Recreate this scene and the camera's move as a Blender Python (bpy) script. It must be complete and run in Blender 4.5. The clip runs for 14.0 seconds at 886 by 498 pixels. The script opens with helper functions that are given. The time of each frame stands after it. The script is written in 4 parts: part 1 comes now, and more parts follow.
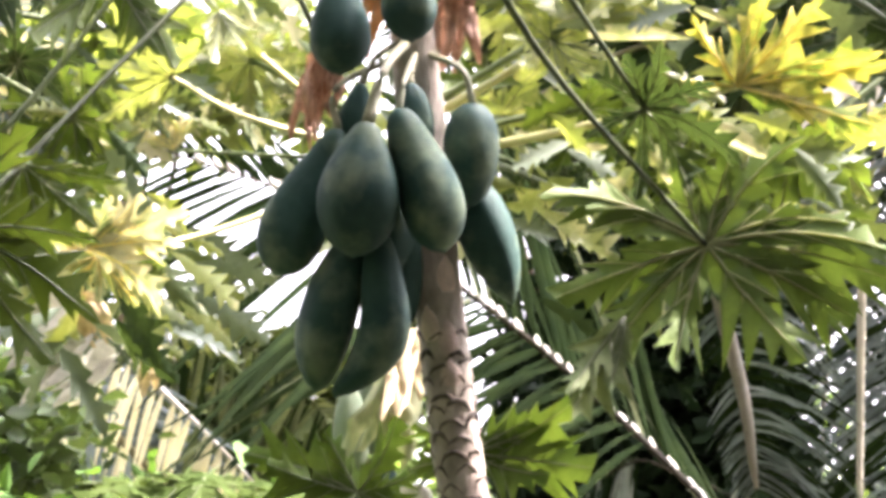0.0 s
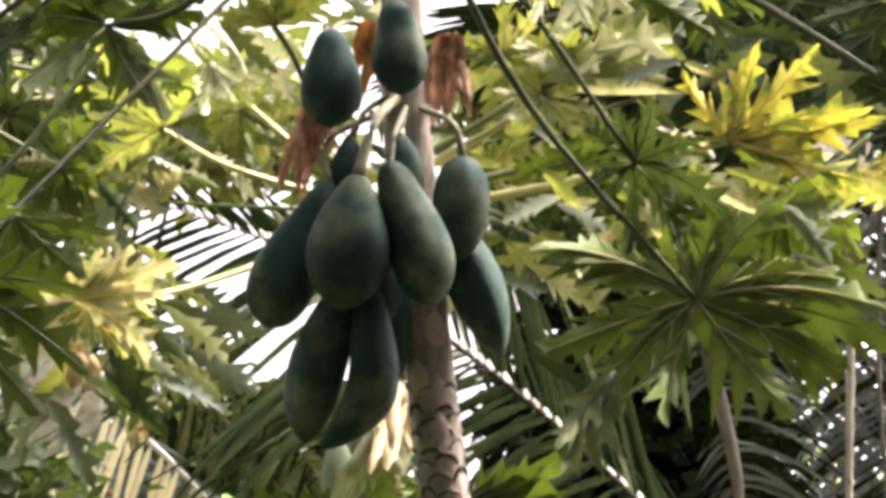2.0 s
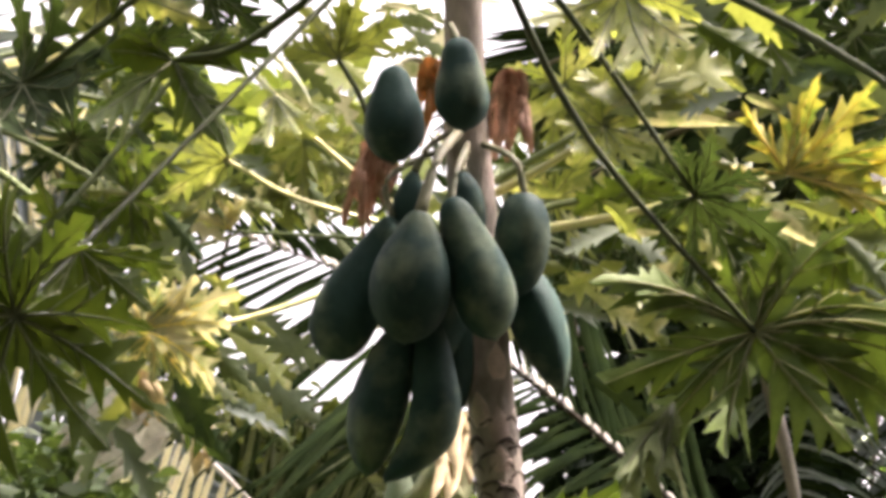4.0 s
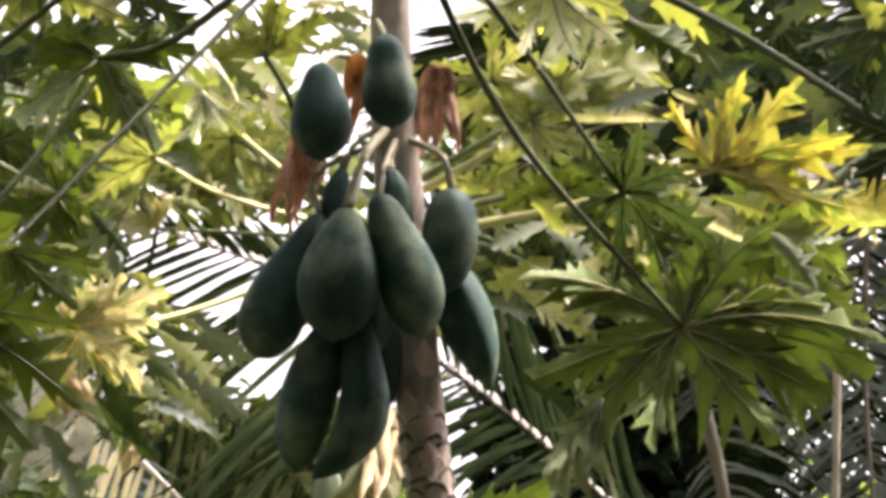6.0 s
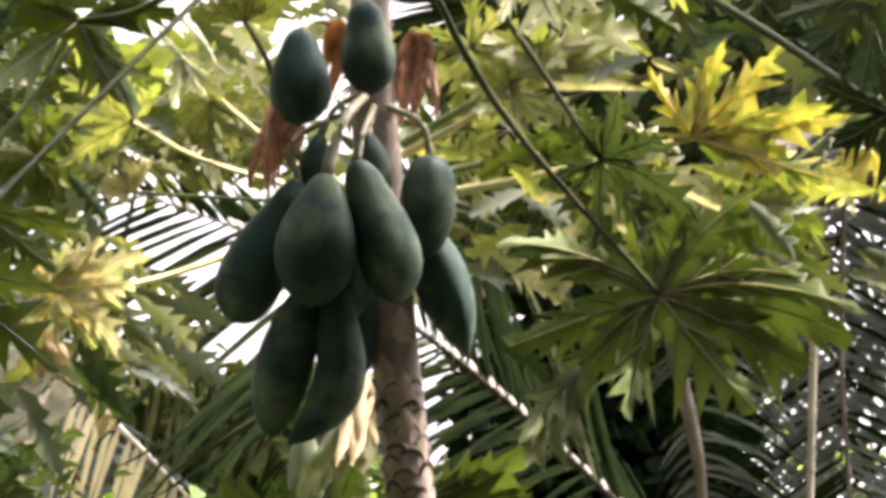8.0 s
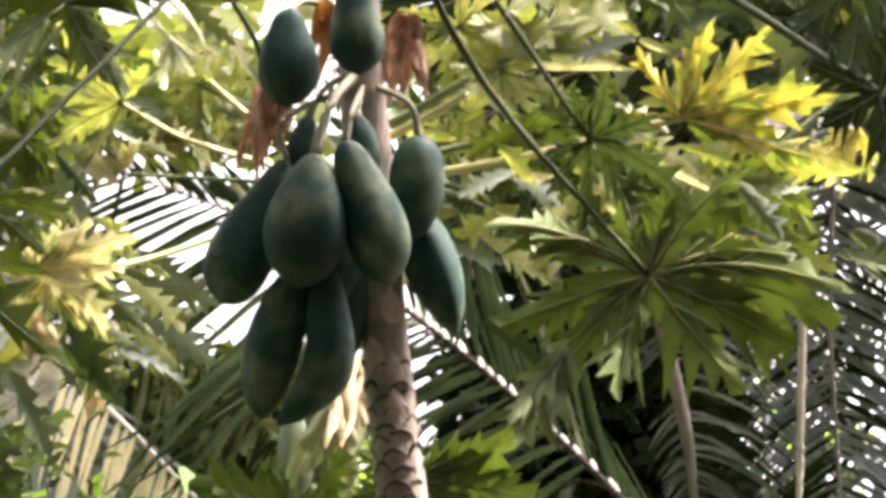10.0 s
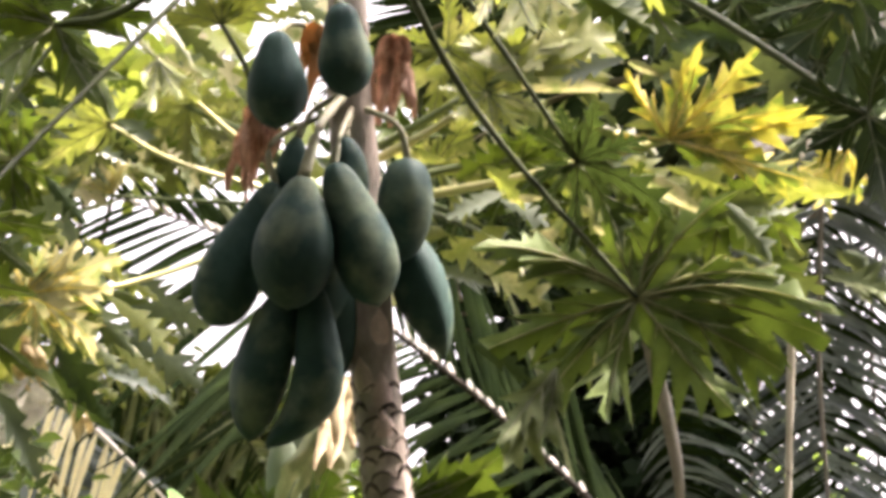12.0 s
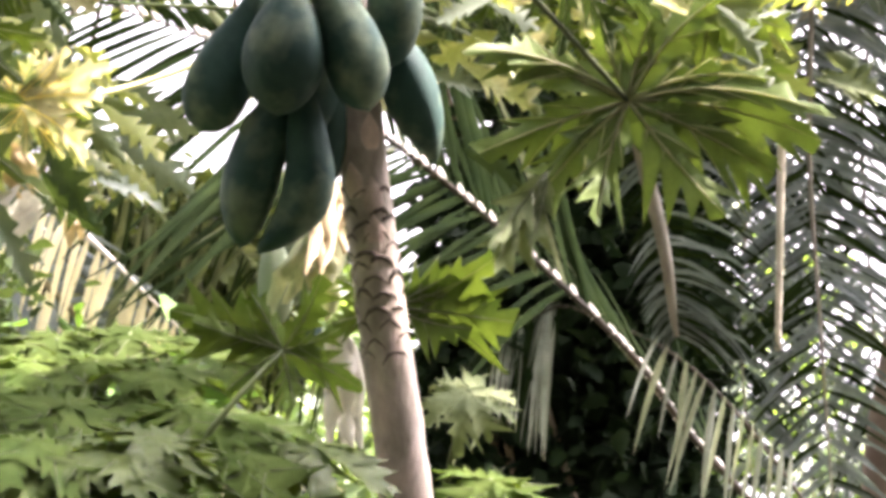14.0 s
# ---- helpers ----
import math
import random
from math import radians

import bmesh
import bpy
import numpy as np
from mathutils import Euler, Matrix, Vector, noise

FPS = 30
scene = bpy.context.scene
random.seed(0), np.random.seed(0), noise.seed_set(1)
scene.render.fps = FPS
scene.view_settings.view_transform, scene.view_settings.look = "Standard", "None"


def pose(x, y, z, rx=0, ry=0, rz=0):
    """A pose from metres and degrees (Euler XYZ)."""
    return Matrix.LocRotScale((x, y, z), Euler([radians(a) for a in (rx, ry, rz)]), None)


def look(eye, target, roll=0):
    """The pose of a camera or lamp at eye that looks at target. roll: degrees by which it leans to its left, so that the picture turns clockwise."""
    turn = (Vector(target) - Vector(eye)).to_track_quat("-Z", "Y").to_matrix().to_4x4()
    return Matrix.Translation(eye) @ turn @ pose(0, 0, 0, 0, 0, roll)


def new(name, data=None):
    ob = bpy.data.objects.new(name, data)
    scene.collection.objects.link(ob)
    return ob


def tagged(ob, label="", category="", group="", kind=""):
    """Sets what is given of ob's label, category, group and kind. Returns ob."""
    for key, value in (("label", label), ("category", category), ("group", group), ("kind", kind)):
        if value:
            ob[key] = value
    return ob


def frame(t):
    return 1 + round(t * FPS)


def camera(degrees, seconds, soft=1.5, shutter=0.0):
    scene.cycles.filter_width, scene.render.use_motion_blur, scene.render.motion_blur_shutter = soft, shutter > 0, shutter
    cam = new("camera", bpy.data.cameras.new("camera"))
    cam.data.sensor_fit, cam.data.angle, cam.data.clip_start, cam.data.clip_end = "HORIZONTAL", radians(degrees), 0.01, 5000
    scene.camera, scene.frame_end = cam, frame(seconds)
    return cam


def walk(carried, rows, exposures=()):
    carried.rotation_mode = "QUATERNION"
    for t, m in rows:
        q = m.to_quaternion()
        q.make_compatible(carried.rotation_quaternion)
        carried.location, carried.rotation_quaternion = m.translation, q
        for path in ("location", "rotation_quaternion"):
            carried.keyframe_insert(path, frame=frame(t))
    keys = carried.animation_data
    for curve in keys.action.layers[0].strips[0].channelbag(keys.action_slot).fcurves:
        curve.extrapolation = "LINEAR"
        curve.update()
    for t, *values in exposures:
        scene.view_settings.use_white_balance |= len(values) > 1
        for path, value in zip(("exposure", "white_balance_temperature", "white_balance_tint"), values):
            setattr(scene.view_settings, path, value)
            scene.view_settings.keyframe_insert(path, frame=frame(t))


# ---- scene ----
cam = camera(14.89, 14.0, soft=4.1)
walk(cam, [
    (0, pose(0.000, 0.074, 1.560, 104.275, 0.265, 0.346)),
    (0.5, pose(0.000, 0.074, 1.560, 104.495, 0.133, 0.200)),
    (1, pose(0.000, 0.074, 1.560, 105.255, -0.115, 0.129)),
    (1.5, pose(0.000, 0.074, 1.560, 105.359, -0.099, -0.176)),
    (2, pose(0.000, 0.074, 1.560, 105.176, 0.019, 0.099)),
    (2.2, pose(0.000, 0.074, 1.560, 105.003, -0.086, 0.144)),
    (4.3, pose(0.000, 0.000, 1.600, 105.240, -0.419, 1.097)),
    (4.5, pose(0.000, 0.000, 1.600, 105.233, -0.459, 0.821)),
    (5, pose(0.000, 0.000, 1.600, 105.210, -0.373, 0.339)),
    (5.5, pose(0.000, 0.000, 1.600, 105.234, -0.170, 0.072)),
    (6, pose(0.000, 0.000, 1.600, 105.143, 0.162, -0.050)),
    (6.5, pose(0.000, 0.000, 1.600, 105.000, 0.000, 0.000)),
    (7, pose(0.000, 0.000, 1.600, 104.950, -0.054, -0.135)),
    (7.5, pose(0.000, 0.000, 1.600, 104.946, -0.111, -0.356)),
    (8, pose(0.000, 0.000, 1.600, 104.579, -0.227, -0.543)),
    (8.2, pose(0.000, 0.000, 1.600, 104.647, -0.213, -0.765)),
    (10.3, pose(0.000, 0.000, 1.600, 104.227, -0.034, -0.710)),
    (10.5, pose(0.000, 0.000, 1.600, 104.585, -0.017, -0.744)),
    (11, pose(0.000, 0.000, 1.600, 104.758, -0.088, -0.897)),
    (11.5, pose(0.000, 0.000, 1.600, 104.682, -0.057, -0.848)),
    (12, pose(0.000, 0.000, 1.600, 104.622, 0.008, -0.874)),
    (12.5, pose(0.000, 0.000, 1.600, 103.632, 0.071, -1.020)),
    (13, pose(0.000, 0.000, 1.600, 102.348, 0.007, -1.253)),
    (13.5, pose(0.000, 0.000, 1.600, 101.918, 0.399, -0.754)),
    (14, pose(0.000, 0.000, 1.600, 101.318, 0.423, -0.942)),
], exposures=[(0, 3.36, 6400, 23), (0.5, 3.13, 6500, 24), (1.0, 2.74, 6750, 23.5), (1.5, 2.63, 6850, 23.5), (2.2, 2.57, 6900, 23.5), (4.3, 2.43, 6900, 23.5), (8.2, 2.45, 6900, 23.5), (10.3, 2.72, 6850, 23.5), (12.0, 2.64, 6900, 23.5), (12.5, 2.62, 6850, 23.5), (13.0, 3.00, 6600, 24), (13.5, 3.28, 6600, 25.5), (14.0, 3.29, 6600, 25.5)])

# ---- daylight ----
SUN_DIR = Vector((0.58, 0.05, 0.81)).normalized()
world = bpy.data.worlds.new("sky")
scene.world = world
world.use_nodes = True
wn = world.node_tree.nodes
sky = wn.new("ShaderNodeTexSky")
sky.sky_type = "NISHITA"
sky.sun_disc = False
sky.sun_elevation = math.asin(SUN_DIR.z)
sky.sun_rotation = math.atan2(SUN_DIR.x, SUN_DIR.y)
sky.air_density, sky.dust_density, sky.ozone_density = 0.5, 10.0, 0.0
wn["Background"].inputs["Strength"].default_value = 0.15
haze = wn.new("ShaderNodeHueSaturation")
haze.inputs["Saturation"].default_value = 0.15
haze.inputs["Value"].default_value = 1.35
world.node_tree.links.new(sky.outputs["Color"], haze.inputs["Color"])
world.node_tree.links.new(haze.outputs["Color"], wn["Background"].inputs["Color"])
sun = new("sun", bpy.data.lights.new("sun", "SUN"))
sun.data.energy, sun.data.angle, sun.data.color = 3.3, radians(1.5), (1.0, 0.92, 0.8)
sun.matrix_world = look((0, 0, 20), Vector((0, 0, 20)) - SUN_DIR)


# ---- materials ----
def ramp(nodes, links, fac, c0, c1, p0=0.3, p1=0.7):
    r = nodes.new("ShaderNodeValToRGB")
    r.color_ramp.elements[0].color, r.color_ramp.elements[1].color = (*c0, 1), (*c1, 1)
    r.color_ramp.elements[0].position, r.color_ramp.elements[1].position = p0, p1
    links.new(fac, r.inputs[0])
    return r.outputs[0]


def noise_tex(nodes, links, coord, scale, detail=3.0):
    n = nodes.new("ShaderNodeTexNoise")
    n.inputs["Scale"].default_value, n.inputs["Detail"].default_value = scale, detail
    links.new(coord, n.inputs["Vector"])
    return n.outputs["Fac"]


def surface(name, c0, c1, rough=0.6, scale=20.0, fine=150.0, bump=0.15, translucent=0.0, glow_tint=(1.0, 1.0, 0.6),
            spot=None, spot_scale=8.0, spot_at=(0.62, 0.72), vary=0.25, stretch=(1, 1, 1), island=False, gloss=0.5):
    """A procedural material: two colours mixed by noise, finer grain, optional blotches, relief, and light that passes through."""
    m = bpy.data.materials.new(name)
    m.use_nodes = True
    nodes, links = m.node_tree.nodes, m.node_tree.links
    bsdf = nodes["Principled BSDF"]
    tc = nodes.new("ShaderNodeTexCoord")
    mp = nodes.new("ShaderNodeMapping")
    mp.inputs["Scale"].default_value = stretch
    links.new(tc.outputs["Object"], mp.inputs["Vector"])
    co = mp.outputs["Vector"]
    col = ramp(nodes, links, noise_tex(nodes, links, co, scale), c0, c1)
    fine_fac = noise_tex(nodes, links, co, fine, 2.0)
    if spot:
        mix = nodes.new("ShaderNodeMix")
        mix.data_type = "RGBA"
        fac = ramp(nodes, links, noise_tex(nodes, links, co, spot_scale, 4.0), (0, 0, 0), (1, 1, 1), *spot_at)
        links.new(fac, mix.inputs[0])
        links.new(col, mix.inputs[6])
        mix.inputs[7].default_value = (*spot, 1)
        col = mix.outputs[2]
    hsv = nodes.new("ShaderNodeHueSaturation")
    links.new(col, hsv.inputs["Color"])
    if island:
        rnd = nodes.new("ShaderNodeNewGeometry").outputs["Random Per Island"]
    else:
        rnd = nodes.new("ShaderNodeObjectInfo").outputs["Random"]
    mr = nodes.new("ShaderNodeMapRange")
    mr.inputs["To Min"].default_value, mr.inputs["To Max"].default_value = 1 - vary, 1 + vary
    links.new(rnd, mr.inputs["Value"])
    mul = nodes.new("ShaderNodeMath")
    mul.operation = "MULTIPLY"
    mr2 = nodes.new("ShaderNodeMapRange")
    mr2.inputs["To Min"].default_value, mr2.inputs["To Max"].default_value = 0.8, 1.2
    links.new(fine_fac, mr2.inputs["Value"])
    links.new(mr.outputs[0], mul.inputs[0])
    links.new(mr2.outputs[0], mul.inputs[1])
    links.new(mul.outputs[0], hsv.inputs["Value"])
    col = hsv.outputs["Color"]
    links.new(col, bsdf.inputs["Base Color"])
    bsdf.inputs["Roughness"].default_value = rough
    bsdf.inputs["Specular IOR Level"].default_value = gloss
    if bump:
        b = nodes.new("ShaderNodeBump")
        b.inputs["Strength"].default_value = bump
        b.inputs["Distance"].default_value = 0.004
        links.new(fine_fac, b.inputs["Height"])
        links.new(b.outputs[0], bsdf.inputs["Normal"])
    if translucent:
        tr = nodes.new("ShaderNodeBsdfTranslucent")
        tint = nodes.new("ShaderNodeMix")
        tint.data_type, tint.blend_type = "RGBA", "MULTIPLY"
        tint.inputs[0].default_value = 1.0
        links.new(col, tint.inputs[6])
        tint.inputs[7].default_value = (*glow_tint, 1)
        links.new(tint.outputs[2], tr.inputs["Color"])
        ms = nodes.new("ShaderNodeMixShader")
        ms.inputs[0].default_value = translucent
        links.new(bsdf.outputs[0], ms.inputs[1])
        links.new(tr.outputs[0], ms.inputs[2])
        links.new(ms.outputs[0], nodes["Material Output"].inputs["Surface"])
    return m


GLOW = (1.55, 1.55, 0.62)
M_GROUND = surface("soil_and_litter", (0.026, 0.021, 0.014), (0.048, 0.038, 0.024), 0.95, 2.5, 45, 0.6, spot=(0.024, 0.036, 0.013), spot_scale=1.1, spot_at=(0.42, 0.64), vary=0.0)
M_TRUNK = surface("papaya_bark", (0.23, 0.20, 0.165), (0.54, 0.455, 0.38), 0.85, 26, 90, 0.8, stretch=(1, 1, 0.45), spot=(0.52, 0.42, 0.36), spot_scale=18, spot_at=(0.56, 0.70))
M_SCAR = surface("leaf_scar", (0.055, 0.042, 0.034), (0.16, 0.125, 0.10), 0.9, 60, 200, 0.5)
M_SCAR_PALE = surface("sun_pale_leaf_scar", (0.40, 0.31, 0.26), (0.60, 0.47, 0.40), 0.85, 30, 160, 0.4)
M_FRUIT = surface("green_papaya_skin", (0.014, 0.043, 0.037), (0.030, 0.068, 0.055), 0.66, 14, 60, 0.22, spot=(0.15, 0.19, 0.12), spot_scale=10, spot_at=(0.50, 0.74), vary=0.15, gloss=0.22)
M_FRUIT_PALE = surface("pale_papaya_skin", (0.10, 0.155, 0.095), (0.19, 0.23, 0.135), 0.55, 12, 300, 0.1)
M_LEAF_LIMP = surface("limp_pale_green_leaf", (0.20, 0.25, 0.13), (0.42, 0.43, 0.26), 0.65, 24, 120, 0.4, 0.3, (1.2, 1.2, 0.8), stretch=(2, 2, 0.35), vary=0.35, island=True)
M_STALK = surface("fruit_stalk", (0.18, 0.185, 0.10), (0.31, 0.29, 0.18), 0.6, 25, 200, 0.2)
M_PETIOLE = surface("green_petiole", (0.06, 0.085, 0.03), (0.105, 0.13, 0.05), 0.5, 12, 200, 0.1, gloss=0.2)
M_PETIOLE_PALE = surface("pale_petiole", (0.34, 0.36, 0.14), (0.50, 0.46, 0.20), 0.5, 12, 200, 0.1)
M_PETIOLE_DARK = surface("dark_petiole", (0.03, 0.042, 0.018), (0.055, 0.068, 0.028), 0.5, 12, 200, 0.1, gloss=0.2)
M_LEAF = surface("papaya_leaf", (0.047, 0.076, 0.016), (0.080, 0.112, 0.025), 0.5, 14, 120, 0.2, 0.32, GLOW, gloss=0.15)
# darker copy of the papaya leaf, shade put into its colour
M_LEAF_DARK = surface("shade_tinted_papaya_leaf", (0.024, 0.042, 0.019), (0.042, 0.065, 0.026), 0.55, 14, 120, 0.2, 0.2, GLOW, gloss=0.08)
# brighter copy, sunlight in the base colour and highlights as cream spots
M_LEAF_BRIGHT = surface("sun_tinted_papaya_leaf", (0.17, 0.21, 0.065), (0.28, 0.31, 0.12), 0.5, 14, 120, 0.2, 0.4, GLOW, spot=(0.42, 0.42, 0.22), spot_scale=20, spot_at=(0.55, 0.68))
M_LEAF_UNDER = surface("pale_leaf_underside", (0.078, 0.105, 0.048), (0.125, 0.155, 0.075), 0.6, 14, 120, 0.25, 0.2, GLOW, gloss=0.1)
# lighter copy for backlit leaves, with cream spots as painted highlights
M_LEAF_LIGHT = surface("light_tinted_papaya_leaf", (0.115, 0.15, 0.052), (0.21, 0.235, 0.095), 0.5, 14, 120, 0.2, 0.3, GLOW, spot=(0.40, 0.40, 0.22), spot_scale=18, spot_at=(0.54, 0.68), gloss=0.4)
M_LEAF_YELLOW = surface("yellowed_leaf", (0.50, 0.46, 0.085), (0.66, 0.62, 0.2), 0.55, 12, 120, 0.3, 0.35, (1.25, 1.3, 0.6), spot=(0.19, 0.26, 0.06), spot_scale=18, spot_at=(0.47, 0.58))
M_LEAF_CREAM = surface("pale_yellow_leaf", (0.34, 0.32, 0.17), (0.52, 0.49, 0.30), 0.55, 12, 120, 0.3, 0.35, (1.2, 1.22, 0.95), spot=(0.20, 0.24, 0.09), spot_scale=22, spot_at=(0.50, 0.62))
M_LEAF_GREY = surface("withered_grey_leaf", (0.40, 0.385, 0.33), (0.64, 0.62, 0.54), 0.8, 18, 90, 0.4, 0.3, (1, 1, 0.9), spot=(0.24, 0.22, 0.16), spot_scale=22)
M_STRAW = surface("straw_coloured_leaf", (0.30, 0.225, 0.10), (0.52, 0.43, 0.25), 0.7, 20, 120, 0.4, 0.3, (1.2, 1.1, 0.8))
# grey-green base colour paints the sky's sheen on the leaf
M_LEAF_SHEEN = surface("glossy_sky_tinted_leaf", (0.075, 0.105, 0.065), (0.15, 0.19, 0.125), 0.42, 14, 120, 0.2, 0.15, GLOW, gloss=0.6)
M_LEAF_LOW = surface("fresh_green_leaf", (0.046, 0.080, 0.018), (0.082, 0.120, 0.030), 0.75, 14, 120, 0.2, 0.25, GLOW, gloss=0.04)
M_VEIN = surface("leaf_vein", (0.26, 0.28, 0.14), (0.36, 0.38, 0.20), 0.5, 20, 150, 0.0, 0.5, (1.2, 1.2, 0.8))
M_VEIN_DIM = surface("dull_leaf_vein", (0.10, 0.125, 0.06), (0.17, 0.19, 0.10), 0.55, 20, 150, 0.0, 0.3, (1.2, 1.2, 0.8))
M_LEAF_OLIVE = surface("olive_papaya_leaf", (0.056, 0.090, 0.022), (0.088, 0.128, 0.035), 0.55, 14, 120, 0.25, 0.2, GLOW, spot=(0.06, 0.085, 0.03), spot_scale=16, gloss=0.15)
M_VEIN_YELLOW = surface("yellow_leaf_vein", (0.66, 0.56, 0.22), (0.74, 0.66, 0.32), 0.5, 20, 150, 0.0, 0.6, (1.2, 1.2, 0.8))
M_DRY = surface("dried_brown_leaf", (0.24, 0.10, 0.055), (0.64, 0.43, 0.32), 0.8, 30, 120, 0.5, 0.15, (1.2, 0.9, 0.7), stretch=(2.2, 2.2, 0.3), vary=0.5, island=True)
M_DRY_ORANGE = surface("dried_orange_leaf", (0.45, 0.19, 0.06), (0.58, 0.33, 0.14), 0.8, 22, 120, 0.5, 0.35, (1.4, 0.9, 0.5))
# darker than real leaflets, the canopy's shade is put into the colour
M_PALM = surface("shade_dark_coconut_leaflet", (0.010, 0.020, 0.006), (0.023, 0.037, 0.010), 0.75, 10, 90, 0.15, 0.06, GLOW, gloss=0.03)
M_PALM_GREY = surface("grey_green_leaflet", (0.085, 0.112, 0.112), (0.185, 0.212, 0.212), 0.5, 10, 90, 0.2, 0.25, (1.2, 1.3, 0.9))
M_STRIP = surface("limp_pale_leaflet", (0.17, 0.20, 0.15), (0.33, 0.36, 0.29), 0.6, 16, 90, 0.2, 0.3, (1.2, 1.2, 0.8), vary=0.4)
M_PALM_PALE = surface("yellowed_leaflet", (0.64, 0.58, 0.36), (0.80, 0.75, 0.53), 0.6, 10, 90, 0.2, 0.3, (1.2, 1.2, 0.8))
M_PALM_OLIVE = surface("olive_leaflet", (0.06, 0.08, 0.032), (0.15, 0.165, 0.075), 0.55, 10, 90, 0.2, 0.3, (1.2, 1.2, 0.8), gloss=0.15)
M_RACHIS = surface("palm_rachis", (0.09, 0.09, 0.035), (0.17, 0.14, 0.06), 0.55, 15, 150, 0.2)
M_RACHIS_DARK = surface("dark_palm_rachis", (0.035, 0.028, 0.014), (0.07, 0.05, 0.025), 0.6, 15, 150, 0.2)
M_STALK_TAN = surface("bare_tan_stalk", (0.36, 0.33, 0.24), (0.52, 0.48, 0.36), 0.7, 15, 150, 0.3)
M_RACHIS_GREY = surface("grey_palm_rachis", (0.21, 0.19, 0.15), (0.33, 0.30, 0.24), 0.7, 15, 150, 0.3)
M_PALMTRUNK = surface("palm_trunk_bark", (0.16, 0.11, 0.07), (0.28, 0.22, 0.15), 0.9, 8, 80, 0.6)
M_CREAM = surface("leaflet_base", (0.74, 0.66, 0.57), (0.84, 0.78, 0.70), 0.5, 20, 150, 0.0)
M_FAR = surface("far_foliage", (0.05, 0.09, 0.03), (0.11, 0.16, 0.05), 0.55, 6, 60, 0.0, 0.3, GLOW, vary=0.45, island=True)
# leaf of the unseen added trees, dark so they return little fill light
M_LIGHTBLOCK = surface("unseen_tree_leaf", (0.018, 0.034, 0.012), (0.042, 0.066, 0.022), 0.6, 6, 60, 0.0, 0.2, GLOW, vary=0.4, island=True, gloss=0.2)
# lighter copy of the far foliage, sunshine put into the base colour
M_FAR_LIGHT = surface("sun_tinted_foliage", (0.16, 0.21, 0.06), (0.26, 0.30, 0.10), 0.55, 6, 60, 0.0, 0.4, GLOW, vary=0.4, island=True)
M_BUSH = surface("bush_leaf", (0.055, 0.12, 0.032), (0.105, 0.18, 0.052), 0.6, 10, 100, 0.0, 0.25, GLOW, vary=0.4, island=True, gloss=0.1)
M_OLIVEBUSH = surface("olive_shrub_leaf", (0.045, 0.062, 0.022), (0.10, 0.12, 0.045), 0.6, 10, 100, 0.0, 0.25, GLOW, vary=0.5, island=True, gloss=0.1)
# near-black leaf colour carries the deep shade itself
M_SHADEBUSH = surface("shade_black_shrub_leaf", (0.007, 0.015, 0.007), (0.014, 0.027, 0.011), 0.8, 10, 100, 0.0, 0.1, GLOW, vary=0.4, island=True, gloss=0.1)


# ---- mesh helpers ----
def part(name, data, material, parent=None, label=""):
    """Links verts and faces as one mesh object under a thing or a part."""
    verts, faces = data[0], data[1]
    me = bpy.data.meshes.new(name)
    me.from_pydata([tuple(v) for v in verts], [], faces)
    mats = material if isinstance(material, (list, tuple)) else [material]
    for mt in mats:
        me.materials.append(mt)
    if len(data) > 2:
        me.polygons.foreach_set("material_index", data[2])
    me.polygons.foreach_set("use_smooth", [True] * len(me.polygons))
    me.update()
    ob = new(name, me)
    if parent:
        ob.parent = parent
    return tagged(ob, label)


def thing(name, label, category, group="", kind=""):
    return tagged(new(name), label, category, group, kind)


def spline(pts, n):
    """n points on a smooth curve through pts."""
    p = [Vector(q) for q in pts]
    p = [p[0] * 2 - p[1], *p, p[-1] * 2 - p[-2]]
    out, seg = [], len(p) - 3
    for i in range(n):
        x = i / (n - 1) * seg
        k = min(int(x), seg - 1)
        t = x - k
        a, b, c, d = p[k:k + 4]
        out.append(0.5 * (2 * b + (c - a) * t + (2 * a - 5 * b + 4 * c - d) * t * t + (3 * b - a - 3 * c + d) * t ** 3))
    return out


def tube(pts, radii, sides=8, n=None, wobble=0.0, seed=0):
    """A closed tapered tube along a smooth curve; radii are spread evenly over its length."""
    n = n or 4 * len(pts)
    c = spline(pts, n)
    verts, faces = [], []
    for i, q in enumerate(c):
        t = (c[min(i + 1, n - 1)] - c[max(i - 1, 0)]).normalized()
        ref = Vector((0, 0, 1)) if abs(t.z) < 0.9 else Vector((1, 0, 0))
        a = t.cross(ref).normalized()
        b = t.cross(a)
        x = i / (n - 1) * (len(radii) - 1)
        k = min(int(x), len(radii) - 2)
        r = radii[k] + (radii[k + 1] - radii[k]) * (x - k)
        for j in range(sides):
            w = 2 * math.pi * j / sides
            rr = r * (1 + wobble * noise.noise(Vector((math.cos(w) * 1.5 + seed, math.sin(w) * 1.5, i * 0.35))))
            verts.append(q + a * math.cos(w) * rr + b * math.sin(w) * rr)
    for i in range(n - 1):
        for j in range(sides):
            k = (j + 1) % sides
            faces.append((i * sides + j, i * sides + k, (i + 1) * sides + k, (i + 1) * sides + j))
    faces.append(tuple(range(sides))[::-1])
    faces.append(tuple(range((n - 1) * sides, n * sides)))
    return verts, faces


def frame_of(forward, normal):
    """A rotation whose y runs along forward and whose z lies near normal."""
    y = Vector(forward).normalized()
    x = y.cross(Vector(normal)).normalized()
    return Matrix((x, y, x.cross(y))).transposed()


